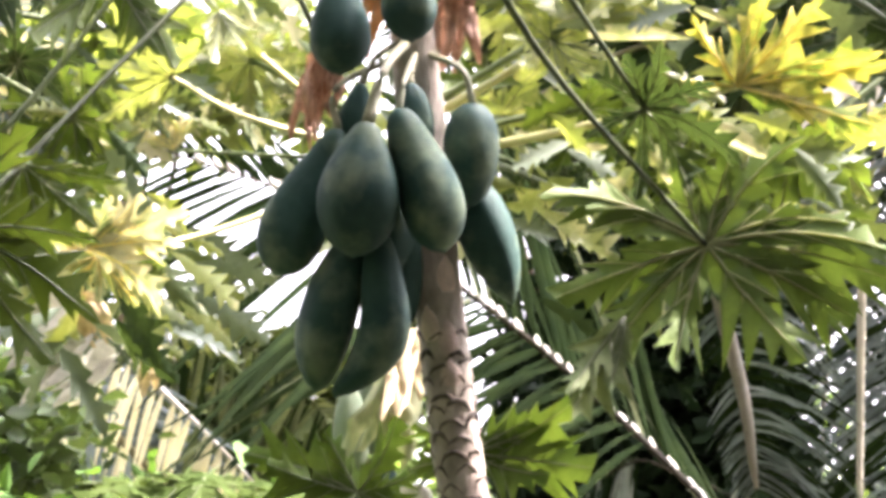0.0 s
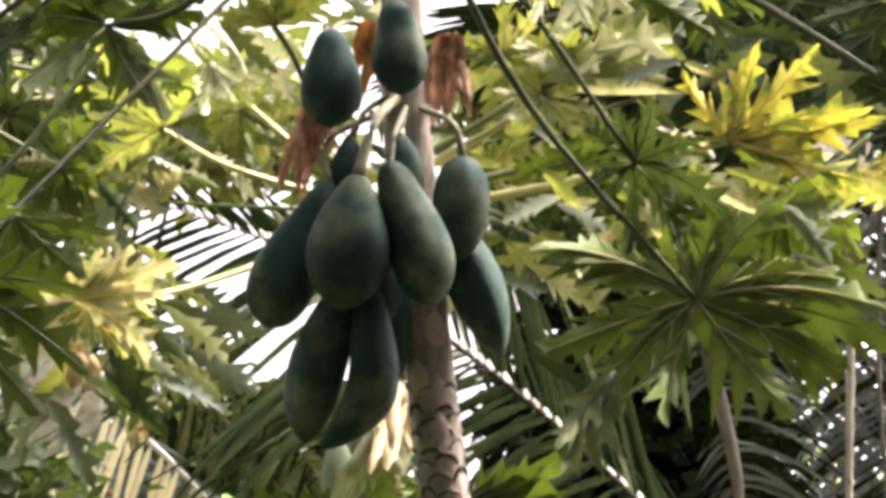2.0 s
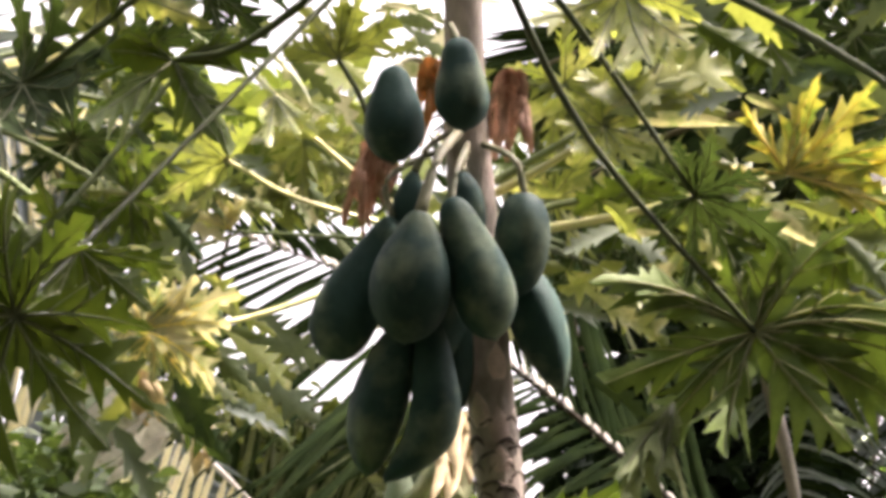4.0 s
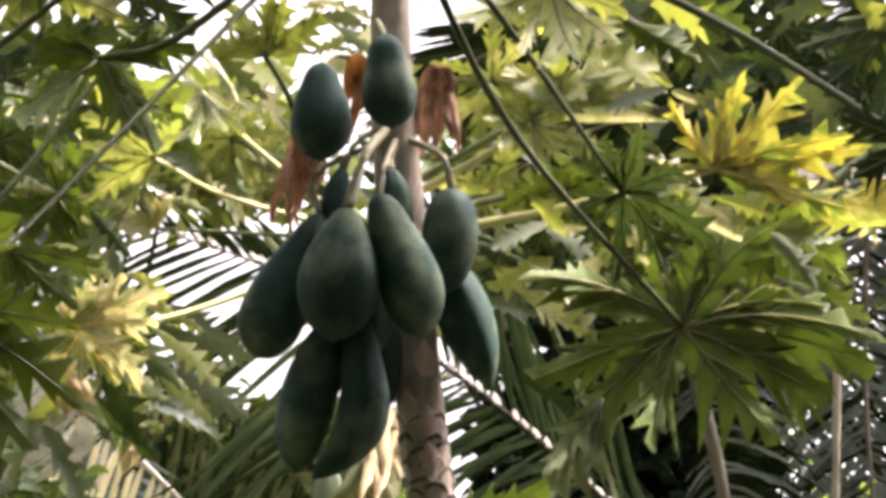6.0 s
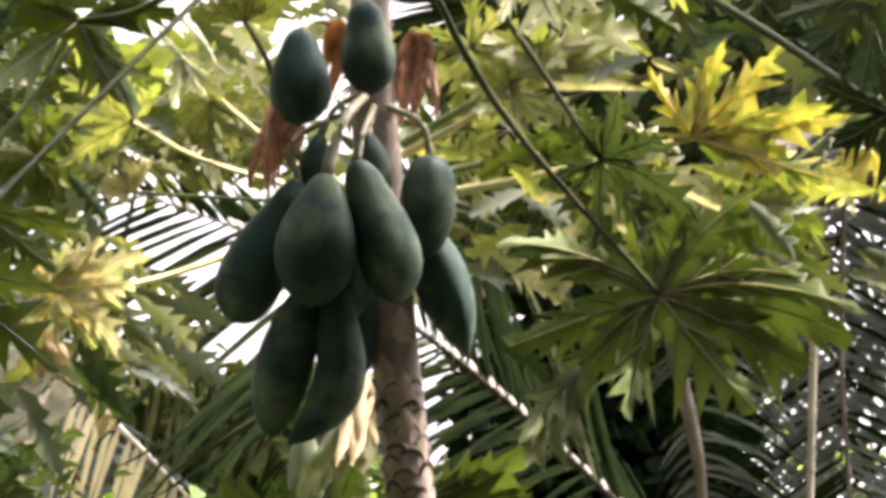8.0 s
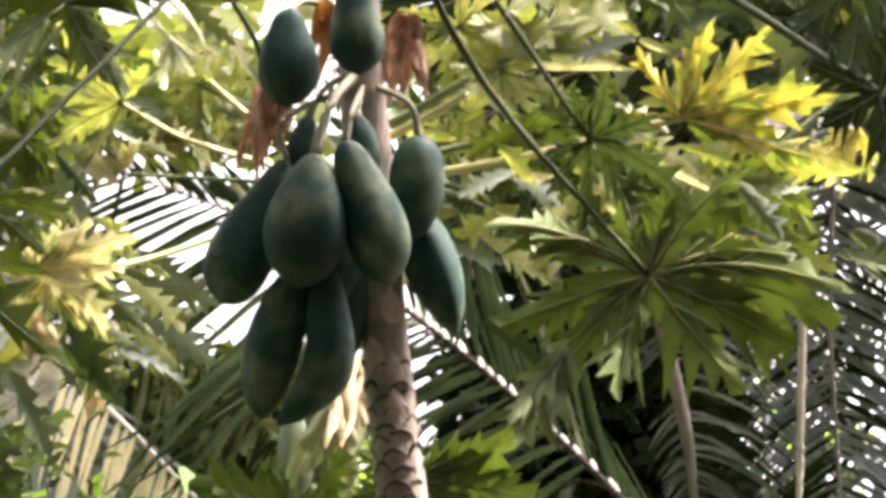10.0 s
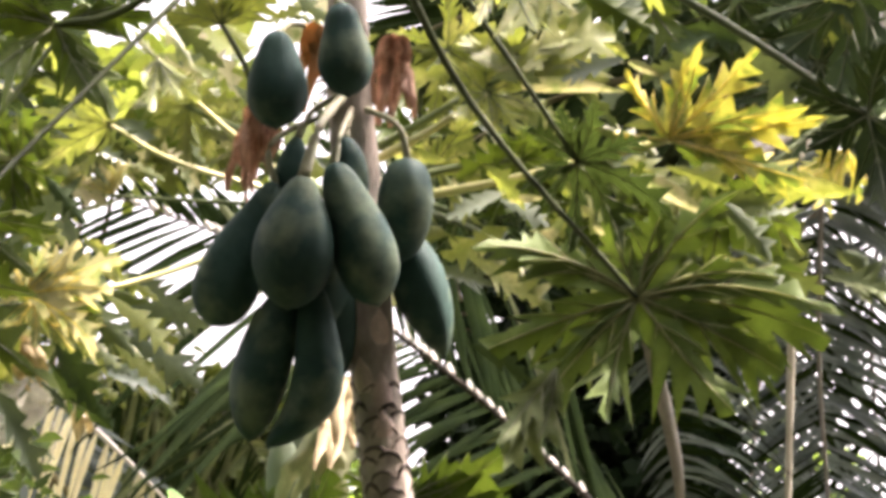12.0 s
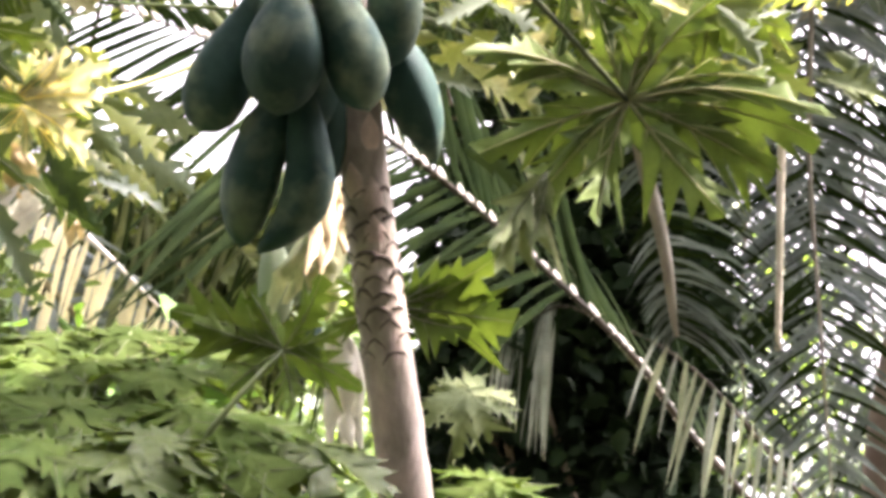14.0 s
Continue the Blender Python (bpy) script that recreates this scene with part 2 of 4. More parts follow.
# ---- papaya parts ----
RIBS = (0, 0.12, 0.24, 0.33, 0.42, 0.50, 0.59, 0.67, 0.75, 0.82, 0.90, 1.0)
WIDE = (0, 0.052, 0.095, 0.085, 0.185, 0.06, 0.20, 0.055, 0.16, 0.045, 0.065, 0)


def papaya_leaf(tree, hub, tip, normal, size, material=None, joint=None, vein=None, stem=None, lobes=9, droop=0.25, fold=0.25,
                stem_r=0.008, via=None, seed=1, spread=150, name="leaf", label="", curl=0.12, slim=1.0, turn=0.9, sag=0.06, fan=None):
    """A lobed papaya leaf with its hub at hub, middle lobe towards tip, upper face towards normal, and a stem to joint.
    fan gives each lobe's end as (right, up), or (right, up, breadth), from the hub instead of an even spread; then tip should point up."""
    material, vein, stem = material or M_LEAF, vein or M_VEIN_DIM, stem or M_PETIOLE
    rng = random.Random(seed * 7919 + 13)
    m = frame_of(tip, normal)
    hub = Vector(hub)
    verts, faces, ribs = [], [], []
    for k in range(len(fan) if fan else lobes):
        vv, vf = [], []
        ang = radians(-spread + 2 * spread * k / max(1, lobes - 1) + rng.uniform(-5, 5))
        fat = 1.0
        length = size * (1 - 0.38 * abs(ang) / math.pi) * rng.uniform(0.85, 1.1)
        if fan:
            ex, ez = fan[k][:2]
            fat = fan[k][2] if len(fan[k]) > 2 else 1.0
            ez += sag * (ex * ex + ez * ez) / size
            ang, length = math.atan2(-ex, ez), math.hypot(ex, ez)
        dr, bend = droop * rng.uniform(0.3, 1.9), rng.uniform(-0.25, 0.25)
        d = Vector((math.sin(ang), math.cos(ang), 0))
        s = Vector((math.cos(ang), -math.sin(ang), 0))
        base = len(verts)
        mids = []
        tw = rng.uniform(-1, 1) * turn
        for i, (r, w) in enumerate(zip(RIBS, WIDE)):
            w *= length * rng.uniform(0.8, 1.2) * slim * fat
            mid = d * r * length + s * bend * length * r * r + Vector((0, 0, -dr * length * r * r - curl * length * r ** 4))
            mids.append(mid)
            verts.append(mid)
            across = s * math.cos(tw * r) + Vector((0, 0, math.sin(tw * r)))
            for sg in (-1, 1):
                tooth = i % 2 == 0 and i > 3
                ww = w * (rng.uniform(0.5, 1.45) if tooth else rng.uniform(0.8, 1.5))
                q = mid + across * sg * ww + d * ww * (rng.uniform(0.45, 1.15) if tooth else 0.25)
                q.z += fold * ww * rng.uniform(-1.0, 1.4) + 0.04 * length * noise.noise(q * 14 + Vector((seed, k, 0)))
                verts.append(q)
        for i in range(len(RIBS) - 1):
            a, b = base + 3 * i, base + 3 * i + 3
            faces += [(a, a + 1, b + 1, b), (a, b, b + 2, a + 2)]
        t = tube([mids[j] + Vector((0, 0, -0.002)) for j in (0, 3, 6, 9, 11)], (0.0036 * size / 0.3, 0.0024 * size / 0.3, 0.0005), 4, 8)
        vf += [tuple(x + len(vv) for x in f) for f in t[1]]
        vv += t[0]
        for j, sg in ((4, -1), (4, 1), (6, -1), (6, 1)):
            tipv = verts[base + 3 * j + (1 if sg < 0 else 2)]
            t = tube([mids[j - 2] + Vector((0, 0, -0.002)), (mids[j - 2] + tipv) / 2 + Vector((0, 0, -0.002)), tipv], (0.0022 * size / 0.3, 0.0006), 3, 4)
            vf += [tuple(x + len(vv) for x in f) for f in t[1]]
            vv += t[0]
        ribs.append((vv, vf))

    def place(v):
        w = hub + m @ v
        w.z -= sag * v.length_squared / size
        return w

    ob = part(name, ([place(v) for v in verts], faces), material, tree, label)
    for vv, vf in ribs:
        part("vein", ([place(v) for v in vv], vf), vein, ob)
    if joint is not None:
        j = Vector(joint)
        mid = Vector(via) if via is not None else (hub + j) / 2 + Vector((0, 0, 0.06 * (hub - j).length))
        part("petiole", tube([hub, mid, j], (stem_r * 0.8, stem_r, stem_r * 1.35), 8, 14), stem, ob)
    return ob


def lobe_mesh(base, way, length, breadth, rng):
    """One toothed lobe of a papaya leaf, folded along its rib and drooping at the tip."""
    way = Vector(way).normalized()
    side = way.cross(Vector((rng.uniform(-0.4, 0.4), 1, rng.uniform(-0.5, 0.5)))).normalized()
    nrm = side.cross(way)
    bend, fold = rng.uniform(-0.3, 0.3), rng.uniform(-0.7, 0.9)
    verts, faces = [], []
    for i, (r, w) in enumerate(zip(RIBS, WIDE)):
        mid = base + way * length * r + side * bend * length * r * r + Vector((0, 0, -0.25 * length * r * r))
        verts.append(mid)
        for sg in (-1, 1):
            ww = w * length * breadth * rng.uniform(0.6, 1.4)
            verts.append(mid + side * sg * ww + way * ww * rng.uniform(0.3, 1.0) + nrm * ww * fold)
    for i in range(len(RIBS) - 1):
        a, b = 3 * i, 3 * i + 3
        faces += [(a, a + 1, b + 1, b), (a, b, b + 2, a + 2)]
    return verts, faces


def fruit_mesh(top, bottom, width, taper=0.65, belly=0.62, bend=0.0, seed=0, depth=1.0, point=0.56, neck=0.0):
    """A pear-shaped fruit hanging from top to bottom, widest at belly (0 to 1 down), faintly five-sided."""
    top, bottom = Vector(top), Vector(bottom)
    ax = bottom - top
    length = ax.length
    t = ax.normalized()
    a = t.cross(Vector((0, 1, 0))).normalized()
    b = t.cross(a)
    n, sides = 26, 28
    verts, faces = [top], []
    for i in range(1, n):
        x = 0.5 - 0.5 * math.cos(math.pi * i / n)
        if x < belly:
            r = (1 - (1 - x / belly) ** 2) ** taper
            r = (r ** 5 + (neck * math.sqrt(1 - (1 - min(1.0, x / (0.28 * belly))) ** 2)) ** 5) ** 0.2
        else:
            q = (x - belly) / (1 - belly)
            r = max(0.0, 1 - q ** 2.0) ** point
        r *= width / 2
        c = top + ax * x + a * bend * length * math.sin(math.pi * x ** 1.4)
        for j in range(sides):
            w = 2 * math.pi * j / sides
            rr = r * (1 + 0.036 * math.cos(5 * w + seed) * (1 - 0.5 * x) + 0.03 * noise.noise(Vector((math.cos(w) + seed * 3.1, math.sin(w), x * 2))))
            verts.append(c + a * math.cos(w) * rr + b * math.sin(w) * rr * depth)
    verts.append(bottom + t * 0.004)
    for j in range(sides):
        faces.append((0, 1 + j, 1 + (j + 1) % sides))
    for i in range(n - 2):
        for j in range(sides):
            k = (j + 1) % sides
            faces.append((1 + i * sides + j, 1 + (i + 1) * sides + j, 1 + (i + 1) * sides + k, 1 + i * sides + k))
    last = len(verts) - 1
    for j in range(sides):
        faces.append((last, last - sides + (j + 1) % sides, last - sides + j))
    return verts, faces


def papaya_fruit(tree, top, bottom, width, joint, via=None, material=None, stalk_r=0.0062, label="", **shape):
    top = Vector(top)
    ob = part("fruit", fruit_mesh(top, bottom, width, **shape), material or M_FRUIT, tree, label)
    j = Vector(joint)
    mid = Vector(via) if via is not None else (top + j) / 2 + Vector((0, 0, 0.02))
    down = (Vector(bottom) - top).normalized()
    part("stalk", tube([top + down * 0.006, mid, j], (stalk_r * 1.2, stalk_r * 0.85, stalk_r), 8, 12), M_STALK, ob)
    return ob


def withered_leaf(tree, top, bottom, width, material, strips=6, seed=0, label=""):
    """A dried, crumpled leaf that hangs as folded strips."""
    rng = random.Random(seed + 500)
    top, bottom = Vector(top), Vector(bottom)
    verts, faces = [], []
    for k in range(strips):
        off = (k / max(1, strips - 1) - 0.5)
        base = len(verts)
        wob = rng.uniform(0, 9)
        n = 9
        stop = rng.uniform(0.62, 1.12)
        for i in range(n):
            x = i / (n - 1)
            c = top.lerp(bottom, x * stop)
            c = c + Vector((off * width * min(1, 0.35 + x * 1.4), rng.uniform(-0.01, 0.01) + 0.012 * math.sin(k * 2.1), 0))
            c.x += 0.10 * width * math.sin(x * 6 + wob)
            c.y += 0.12 * width * math.cos(x * 8 + wob * 2)
            h = width / strips * (1.25 - 0.9 * x ** 3) * rng.uniform(0.7, 1.2)
            verts += [c + Vector((-h, 0.4 * h, 0)), c + Vector((0, -0.5 * h, 0.3 * h)), c + Vector((h, 0.5 * h, 0))]
        for i in range(n - 1):
            a, b = base + 3 * i, base + 3 * i + 3
            faces += [(a, a + 1, b + 1, b), (a + 1, a + 2, b + 2, b + 1)]
    return part("dried_leaf", (verts, faces), material, tree, label)


def folded_leaf(tree, first, last, tip, n, width, material, seed=0, label=""):
    """A withered leaf folded into n long flat blades, side by side between first and last, all leaning towards tip."""
    rng = random.Random(seed)
    first, last, tip = Vector(first), Vector(last), Vector(tip)
    verts, faces = [], []
    for k in range(n):
        a = first.lerp(last, k / (n - 1)) + Vector((rng.uniform(-0.01, 0.01), rng.uniform(-0.03, 0.03), rng.uniform(-0.01, 0.01)))
        way = tip - first + Vector((rng.uniform(-0.02, 0.02), 0, rng.uniform(-0.02, 0.02)))
        v, f = leaflet_mesh(a, way, way.length * rng.uniform(0.8, 1.15), width, Vector((0.2, 1, 0.3)), 0.04, (0.9 if k % 2 else -0.7) + rng.uniform(-0.3, 0.3), rng)
        faces += [tuple(x + len(verts) for x in q) for q in f]
        verts += v
    return part("dried_leaf", (verts, faces), material, tree, label)


def leaf_scars(trunk, centre, radii, low, high, pale, seed=3):
    """Staggered rows of arched leaf scars standing proud of a trunk's bark between two heights, and pale shield-shaped ones above."""
    rng = random.Random(seed)
    c = spline(centre, 600)

    def at(z):
        i = min(range(2, 597), key=lambda k: abs(c[k].z - z))
        x = i / 599 * (len(radii) - 1)
        q = min(int(x), len(radii) - 2)
        t = (c[i + 1] - c[i - 1]).normalized()
        a = t.cross(Vector((0, 1, 0))).normalized()
        return c[i], radii[q] + (radii[q + 1] - radii[q]) * (x - q), t, a, t.cross(a)

    z, row = low, 0
    while z < high:
        z += rng.uniform(0.022, 0.032)
        row += 1
        for k in range(5):
            zz = z + rng.uniform(-0.006, 0.006)
            o, r, t, a, b = at(zz)
            mid = 2 * math.pi * (k + 0.5 * (row % 2)) / 5 + rng.uniform(-0.2, 0.2)
            half, rise = rng.uniform(0.42, 0.66), rng.uniform(0.010, 0.022)
            thick = rng.uniform(0.7, 1.15) * (1.0 if zz > low + 0.25 * (high - low) else 0.6)
            pts = []
            for s in range(9):
                u = s / 4 - 1
                w = mid + half * u
                pts.append(o + (a * math.cos(w) + b * math.sin(w)) * (r * 0.985) + t * (rise * (1 - abs(u) ** 1.6) - 0.005 * (abs(u) > 0.9) + rng.uniform(-0.002, 0.002)))
            part("leaf_scar", tube(pts, (0.0010 * thick, 0.0046 * thick, 0.0040 * thick, 0.0050 * thick, 0.0010 * thick), 6, 13), M_SCAR, trunk)
    for zz, mid, h in pale:
        o, r, t, a, b = at(zz)
        verts, faces = [], []
        for i in range(7):
            v = i / 6
            wide = 0.46 * (math.sin(math.pi * (0.12 + 0.80 * v)) ** 0.6)
            for j in range(7):
                u = j / 3 - 1
                w = mid + wide * u
                lift = 1.03 + 0.07 * (1 - u * u) * math.sin(math.pi * v)
                verts.append(o + (a * math.cos(w) + b * math.sin(w)) * r * lift + t * (h * (v - 0.5) - 0.012 * abs(u) * v))
        for i in range(6):
            for j in range(6):
                k = i * 7 + j
                faces.append((k, k + 1, k + 8, k + 7))
        part("leaf_scar", (verts, faces), M_SCAR_PALE, trunk, "pale shield-shaped leaf scar, sunlight put into its colour")


# ---- palm parts ----
def leaflet_mesh(base, way, length, width, plane_n, droop, twist, rng):
    n = 6
    verts, faces, idx = [], [], []
    way = way.normalized()
    side = way.cross(plane_n).normalized()
    side = (Matrix.Rotation(twist, 3, way) @ side).normalized()
    nrm = side.cross(way)
    prof = (0.35, 0.95, 1.0, 0.85, 0.5, 0.06)
    for i in range(n):
        x = i / (n - 1)
        c = base + way * length * x + Vector((0, 0, -droop * length * x * x))
        h = width * prof[i] / 2
        verts += [c - side * h + nrm * h * 0.5, c, c + side * h + nrm * h * 0.5]
    for i in range(n - 1):
        a = 3 * i
        faces += [(a, a + 1, a + 4, a + 3), (a + 1, a + 2, a + 5, a + 4)]
    return verts, faces


def palm_frond(palm, pts, n, length, width, side, material, rachis_mat=None, radius=0.012, droop=0.3, angle=(60, 25), seed=0, start=0.05,
               both=(1, 1), profile=None, bases=False, label="", twist=0.5, ends=None, lower=None, upper_angle=None, jitter=6, upper=None, sparse=None, slender=None):
    """A feather frond: a tapered rachis through pts from base to tip, and n pairs of leaflets."""
    rng = random.Random(seed + 77)
    ob = part("frond", tube(pts, (radius * 1.3, radius, radius * 0.75, radius * 0.25), 8, 40), rachis_mat or M_RACHIS, palm, label)
    c = spline(pts, 240)
    side = Vector(side)
    for k in range(n):
        x = start + (1 - start) * k / (n - 1)
        i = min(238, max(1, int(x * 239)))
        t = (c[i + 1] - c[i - 1]).normalized()
        s0 = (side - t * side.dot(t)).normalized()
        nrm = t.cross(s0)
        prof = profile(x) if profile else math.sin(math.pi * (0.12 + 0.80 * x)) ** 0.7
        for sg, amount in ((1, both[0]), (-1, both[1])):
            if amount <= 0 or (sparse and x > sparse and (k + (sg > 0)) % 2):
                continue
            an = radians((upper_angle(x) if upper_angle and sg > 0 else angle(x) if callable(angle) else angle[0] + (angle[1] - angle[0]) * x) + rng.uniform(-jitter, jitter))
            way = t * math.cos(an) + s0 * sg * math.sin(an) + nrm * rng.uniform(-0.12, 0.12)
            ln = length * prof * amount * rng.uniform(0.88, 1.1) * (lower(x) if lower and sg < 0 else upper(x) if upper and sg > 0 else 1)
            if ln < 0.02:
                continue
            tw = rng.uniform(-twist, twist)
            b = c[i] + t * rng.uniform(-0.006, 0.006)
            part("leaflet", leaflet_mesh(b, way, ln, width * rng.uniform(0.8, 1.15) * (0.45 + 0.55 * prof) * (slender(x) if slender and (sg < 0 or x > 0.75) else 1), nrm, droop * rng.uniform(0.6, 1.5), tw, rng),
                 material if not ends or rng.random() > ends[1] else ends[0], ob)
            # cream beads stand for the bright spots of light along the rachis
            if bases and sg > 0 and k % 5 in (0, 2, 3):
                e = b + way.normalized() * 0.032
                part("leaflet_base", tube([b, (b + e) / 2, e], (0.0115, 0.0085, 0.0015), 6, 5), M_CREAM, ob)
    return ob


def leaf_cloud(centres, per, leaf, spread, seed):
    """Many small pointed leaves scattered round the given centres."""
    r = np.random.RandomState(seed)
    ctr = np.repeat(np.array(centres), per, axis=0)
    n = len(ctr)
    off = r.normal(0, 1, (n, 3)) * np.array(spread)
    p = ctr + off
    d = r.normal(0, 1, (n, 3))
    d[:, 2] = d[:, 2] * 0.6 - 0.25
    d /= np.linalg.norm(d, axis=1, keepdims=True)
    u = r.normal(0, 1, (n, 3))
    u[:, 2] += 0.8
    s = np.cross(d, u)
    s /= np.linalg.norm(s, axis=1, keepdims=True)
    nn = np.cross(s, d)
    ln = leaf * r.uniform(0.6, 1.3, (n, 1))
    w = ln * r.uniform(0.22, 0.36, (n, 1))
    v = np.stack([p, p + d * ln * 0.3 + s * w * 0.85 + nn * ln * 0.06, p + d * ln * 0.3 - s * w * 0.85 + nn * ln * 0.06,
                  p + d * ln * 0.62 + s * w * 0.8 + nn * ln * 0.04, p + d * ln * 0.62 - s * w * 0.8 + nn * ln * 0.04, p + d * ln - nn * ln * 0.14,
                  p + d * ln * 0.3 - nn * ln * 0.02, p + d * ln * 0.62 - nn * ln * 0.05], 1).reshape(-1, 3)
    faces = []
    for k in range(0, 8 * n, 8):
        faces += [(k, k + 1, k + 6), (k, k + 6, k + 2), (k + 1, k + 3, k + 7, k + 6), (k + 6, k + 7, k + 4, k + 2), (k + 3, k + 5, k + 7), (k + 7, k + 5, k + 4)]
    return v.tolist(), faces


# ---- ground ----
def ground():
    n, verts, faces = 60, [], []
    radii = [0.0] + [1.5 * 1.155 ** i for i in range(52)]
    verts.append((0, 0, 0))
    for r in radii[1:]:
        for j in range(n):
            a = 2 * math.pi * j / n
            x, y = r * math.cos(a), r * math.sin(a)
            verts.append((x, y, 0.12 * noise.noise(Vector((x * 0.15, y * 0.15, 0))) - 0.05))
    for j in range(n):
        faces.append((0, 1 + j, 1 + (j + 1) % n))
    for i in range(len(radii) - 2):
        for j in range(n):
            k = (j + 1) % n
            faces.append((1 + i * n + j, 1 + (i + 1) * n + j, 1 + (i + 1) * n + k, 1 + i * n + k))
    tagged(part("ground", (verts, faces), M_GROUND, None, "garden soil with leaf litter and low weeds"), "", "ground", "", "structure")


ground()

# ---- the papaya tree with the ripe-sized green fruit ----
papaya_tree = thing("papaya_tree", "papaya tree hung with large unripe green fruit", "papaya tree", "papaya trees")
TRUNK = ((0.138, 6.330, -0.080), (0.118, 6.240, 0.800), (0.090, 6.114, 1.580), (0.053, 5.976, 2.171), (0.036, 5.934, 2.367), (0.002, 5.887, 2.619), (-0.033, 5.840, 2.908), (-0.051, 5.806, 3.115), (-0.074, 5.746, 3.337), (-0.081, 5.707, 3.482), (-0.084, 5.666, 3.637), (-0.090, 5.596, 3.898))
TRUNK_R = (0.100, 0.082, 0.068, 0.054, 0.047, 0.044, 0.042, 0.042, 0.041, 0.036, 0.033, 0.030)
trunk = part("trunk", tube(TRUNK, TRUNK_R, 28, 150, 0.06), M_TRUNK, papaya_tree)
# the shield at height 2.975 paints the sun patch on the bark
leaf_scars(trunk, TRUNK, TRUNK_R, 2.556, 2.855, ((2.894, 1.0, 0.066), (2.865, 1.8, 0.066), (2.975, 2.0, 0.066), (2.807, 1.7, 0.05)))
CROWN = (-0.090, 5.617, 3.820)

papaya_fruit(papaya_tree, (-0.201, 5.573, 3.443), (-0.202, 5.617, 3.280), 0.106, (-0.099, 5.691, 3.464), via=(-0.170, 5.637, 3.476), stalk_r=0.005, taper=0.9, belly=0.66, neck=0.55, seed=1)
papaya_fruit(papaya_tree, (-0.090, 5.541, 3.484), (-0.078, 5.583, 3.328), 0.094, (-0.094, 5.671, 3.502), via=(-0.104, 5.583, 3.522), stalk_r=0.005, taper=1.05, belly=0.68, neck=0.62, seed=2)
papaya_fruit(papaya_tree, (-0.153, 5.580, 3.186), (-0.180, 5.659, 2.969), 0.142, (-0.091, 5.700, 3.360), via=(-0.126, 5.620, 3.287), stalk_r=0.0095, taper=0.92, belly=0.60, neck=0.42, seed=3)
papaya_fruit(papaya_tree, (-0.103, 5.613, 3.218), (-0.025, 5.676, 2.981), 0.108, (-0.072, 5.712, 3.348), via=(-0.092, 5.639, 3.274), taper=0.85, belly=0.70, neck=0.6, seed=4, bend=0.03)
papaya_fruit(papaya_tree, (0.026, 5.687, 3.249), (0.016, 5.734, 3.074), 0.098, (-0.059, 5.722, 3.351), via=(0.008, 5.682, 3.306), taper=0.42, belly=0.45, seed=5)
papaya_fruit(papaya_tree, (0.008, 5.776, 3.149), (0.094, 5.836, 2.925), 0.100, (-0.046, 5.767, 3.260), via=(0.001, 5.775, 3.190), taper=0.55, belly=0.45, seed=6, point=0.85)
papaya_fruit(papaya_tree, (-0.203, 5.680, 3.202), (-0.317, 5.745, 2.961), 0.116, (-0.084, 5.722, 3.351), via=(-0.209, 5.680, 3.276), taper=1.1, belly=0.72, neck=0.5, seed=7, bend=-0.02, point=0.48)
papaya_fruit(papaya_tree, (-0.166, 5.686, 3.290), (-0.194, 5.728, 3.136), 0.064, (-0.084, 5.714, 3.380), via=(-0.143, 5.686, 3.330), taper=0.7, belly=0.6, seed=8)
papaya_fruit(papaya_tree, (-0.083, 5.658, 3.278), (-0.069, 5.694, 3.147), 0.070, (-0.072, 5.717, 3.329), taper=0.55, belly=0.55, seed=9)
papaya_fruit(papaya_tree, (-0.179, 5.715, 3.031), (-0.249, 5.786, 2.765), 0.101, (-0.039, 5.771, 3.168), via=(-0.142, 5.735, 3.107), taper=0.6, belly=0.56, seed=10, bend=-0.03)
papaya_fruit(papaya_tree, (-0.129, 5.685, 3.023), (-0.214, 5.763, 2.748), 0.090, (-0.036, 5.773, 3.158), via=(-0.083, 5.740, 3.088), taper=0.55, belly=0.52, seed=11, bend=0.17)
papaya_fruit(papaya_tree, (-0.098, 5.753, 3.100), (-0.107, 5.819, 2.868), 0.080, (-0.034, 5.779, 3.139), taper=0.6, belly=0.6, seed=12)
papaya_fruit(papaya_tree, (-0.127, 5.718, 3.133), (-0.143, 5.801, 2.940), 0.125, (-0.046, 5.766, 3.187), taper=0.6, belly=0.6, seed=13)

withered_leaf(papaya_tree, (-0.238, 5.714, 3.346), (-0.255, 5.750, 3.193), 0.066, M_DRY, 8, 1, "dried reddish-brown leaf stub")
withered_leaf(papaya_tree, (-0.133, 5.657, 3.476), (-0.141, 5.694, 3.337), 0.055, M_DRY_ORANGE, 7, 2, "dried orange-brown leaf stub")
withered_leaf(papaya_tree, (0.001, 5.729, 3.479), (-0.004, 5.767, 3.338), 0.070, M_DRY, 8, 3, "dried rusty-brown leaf stub")

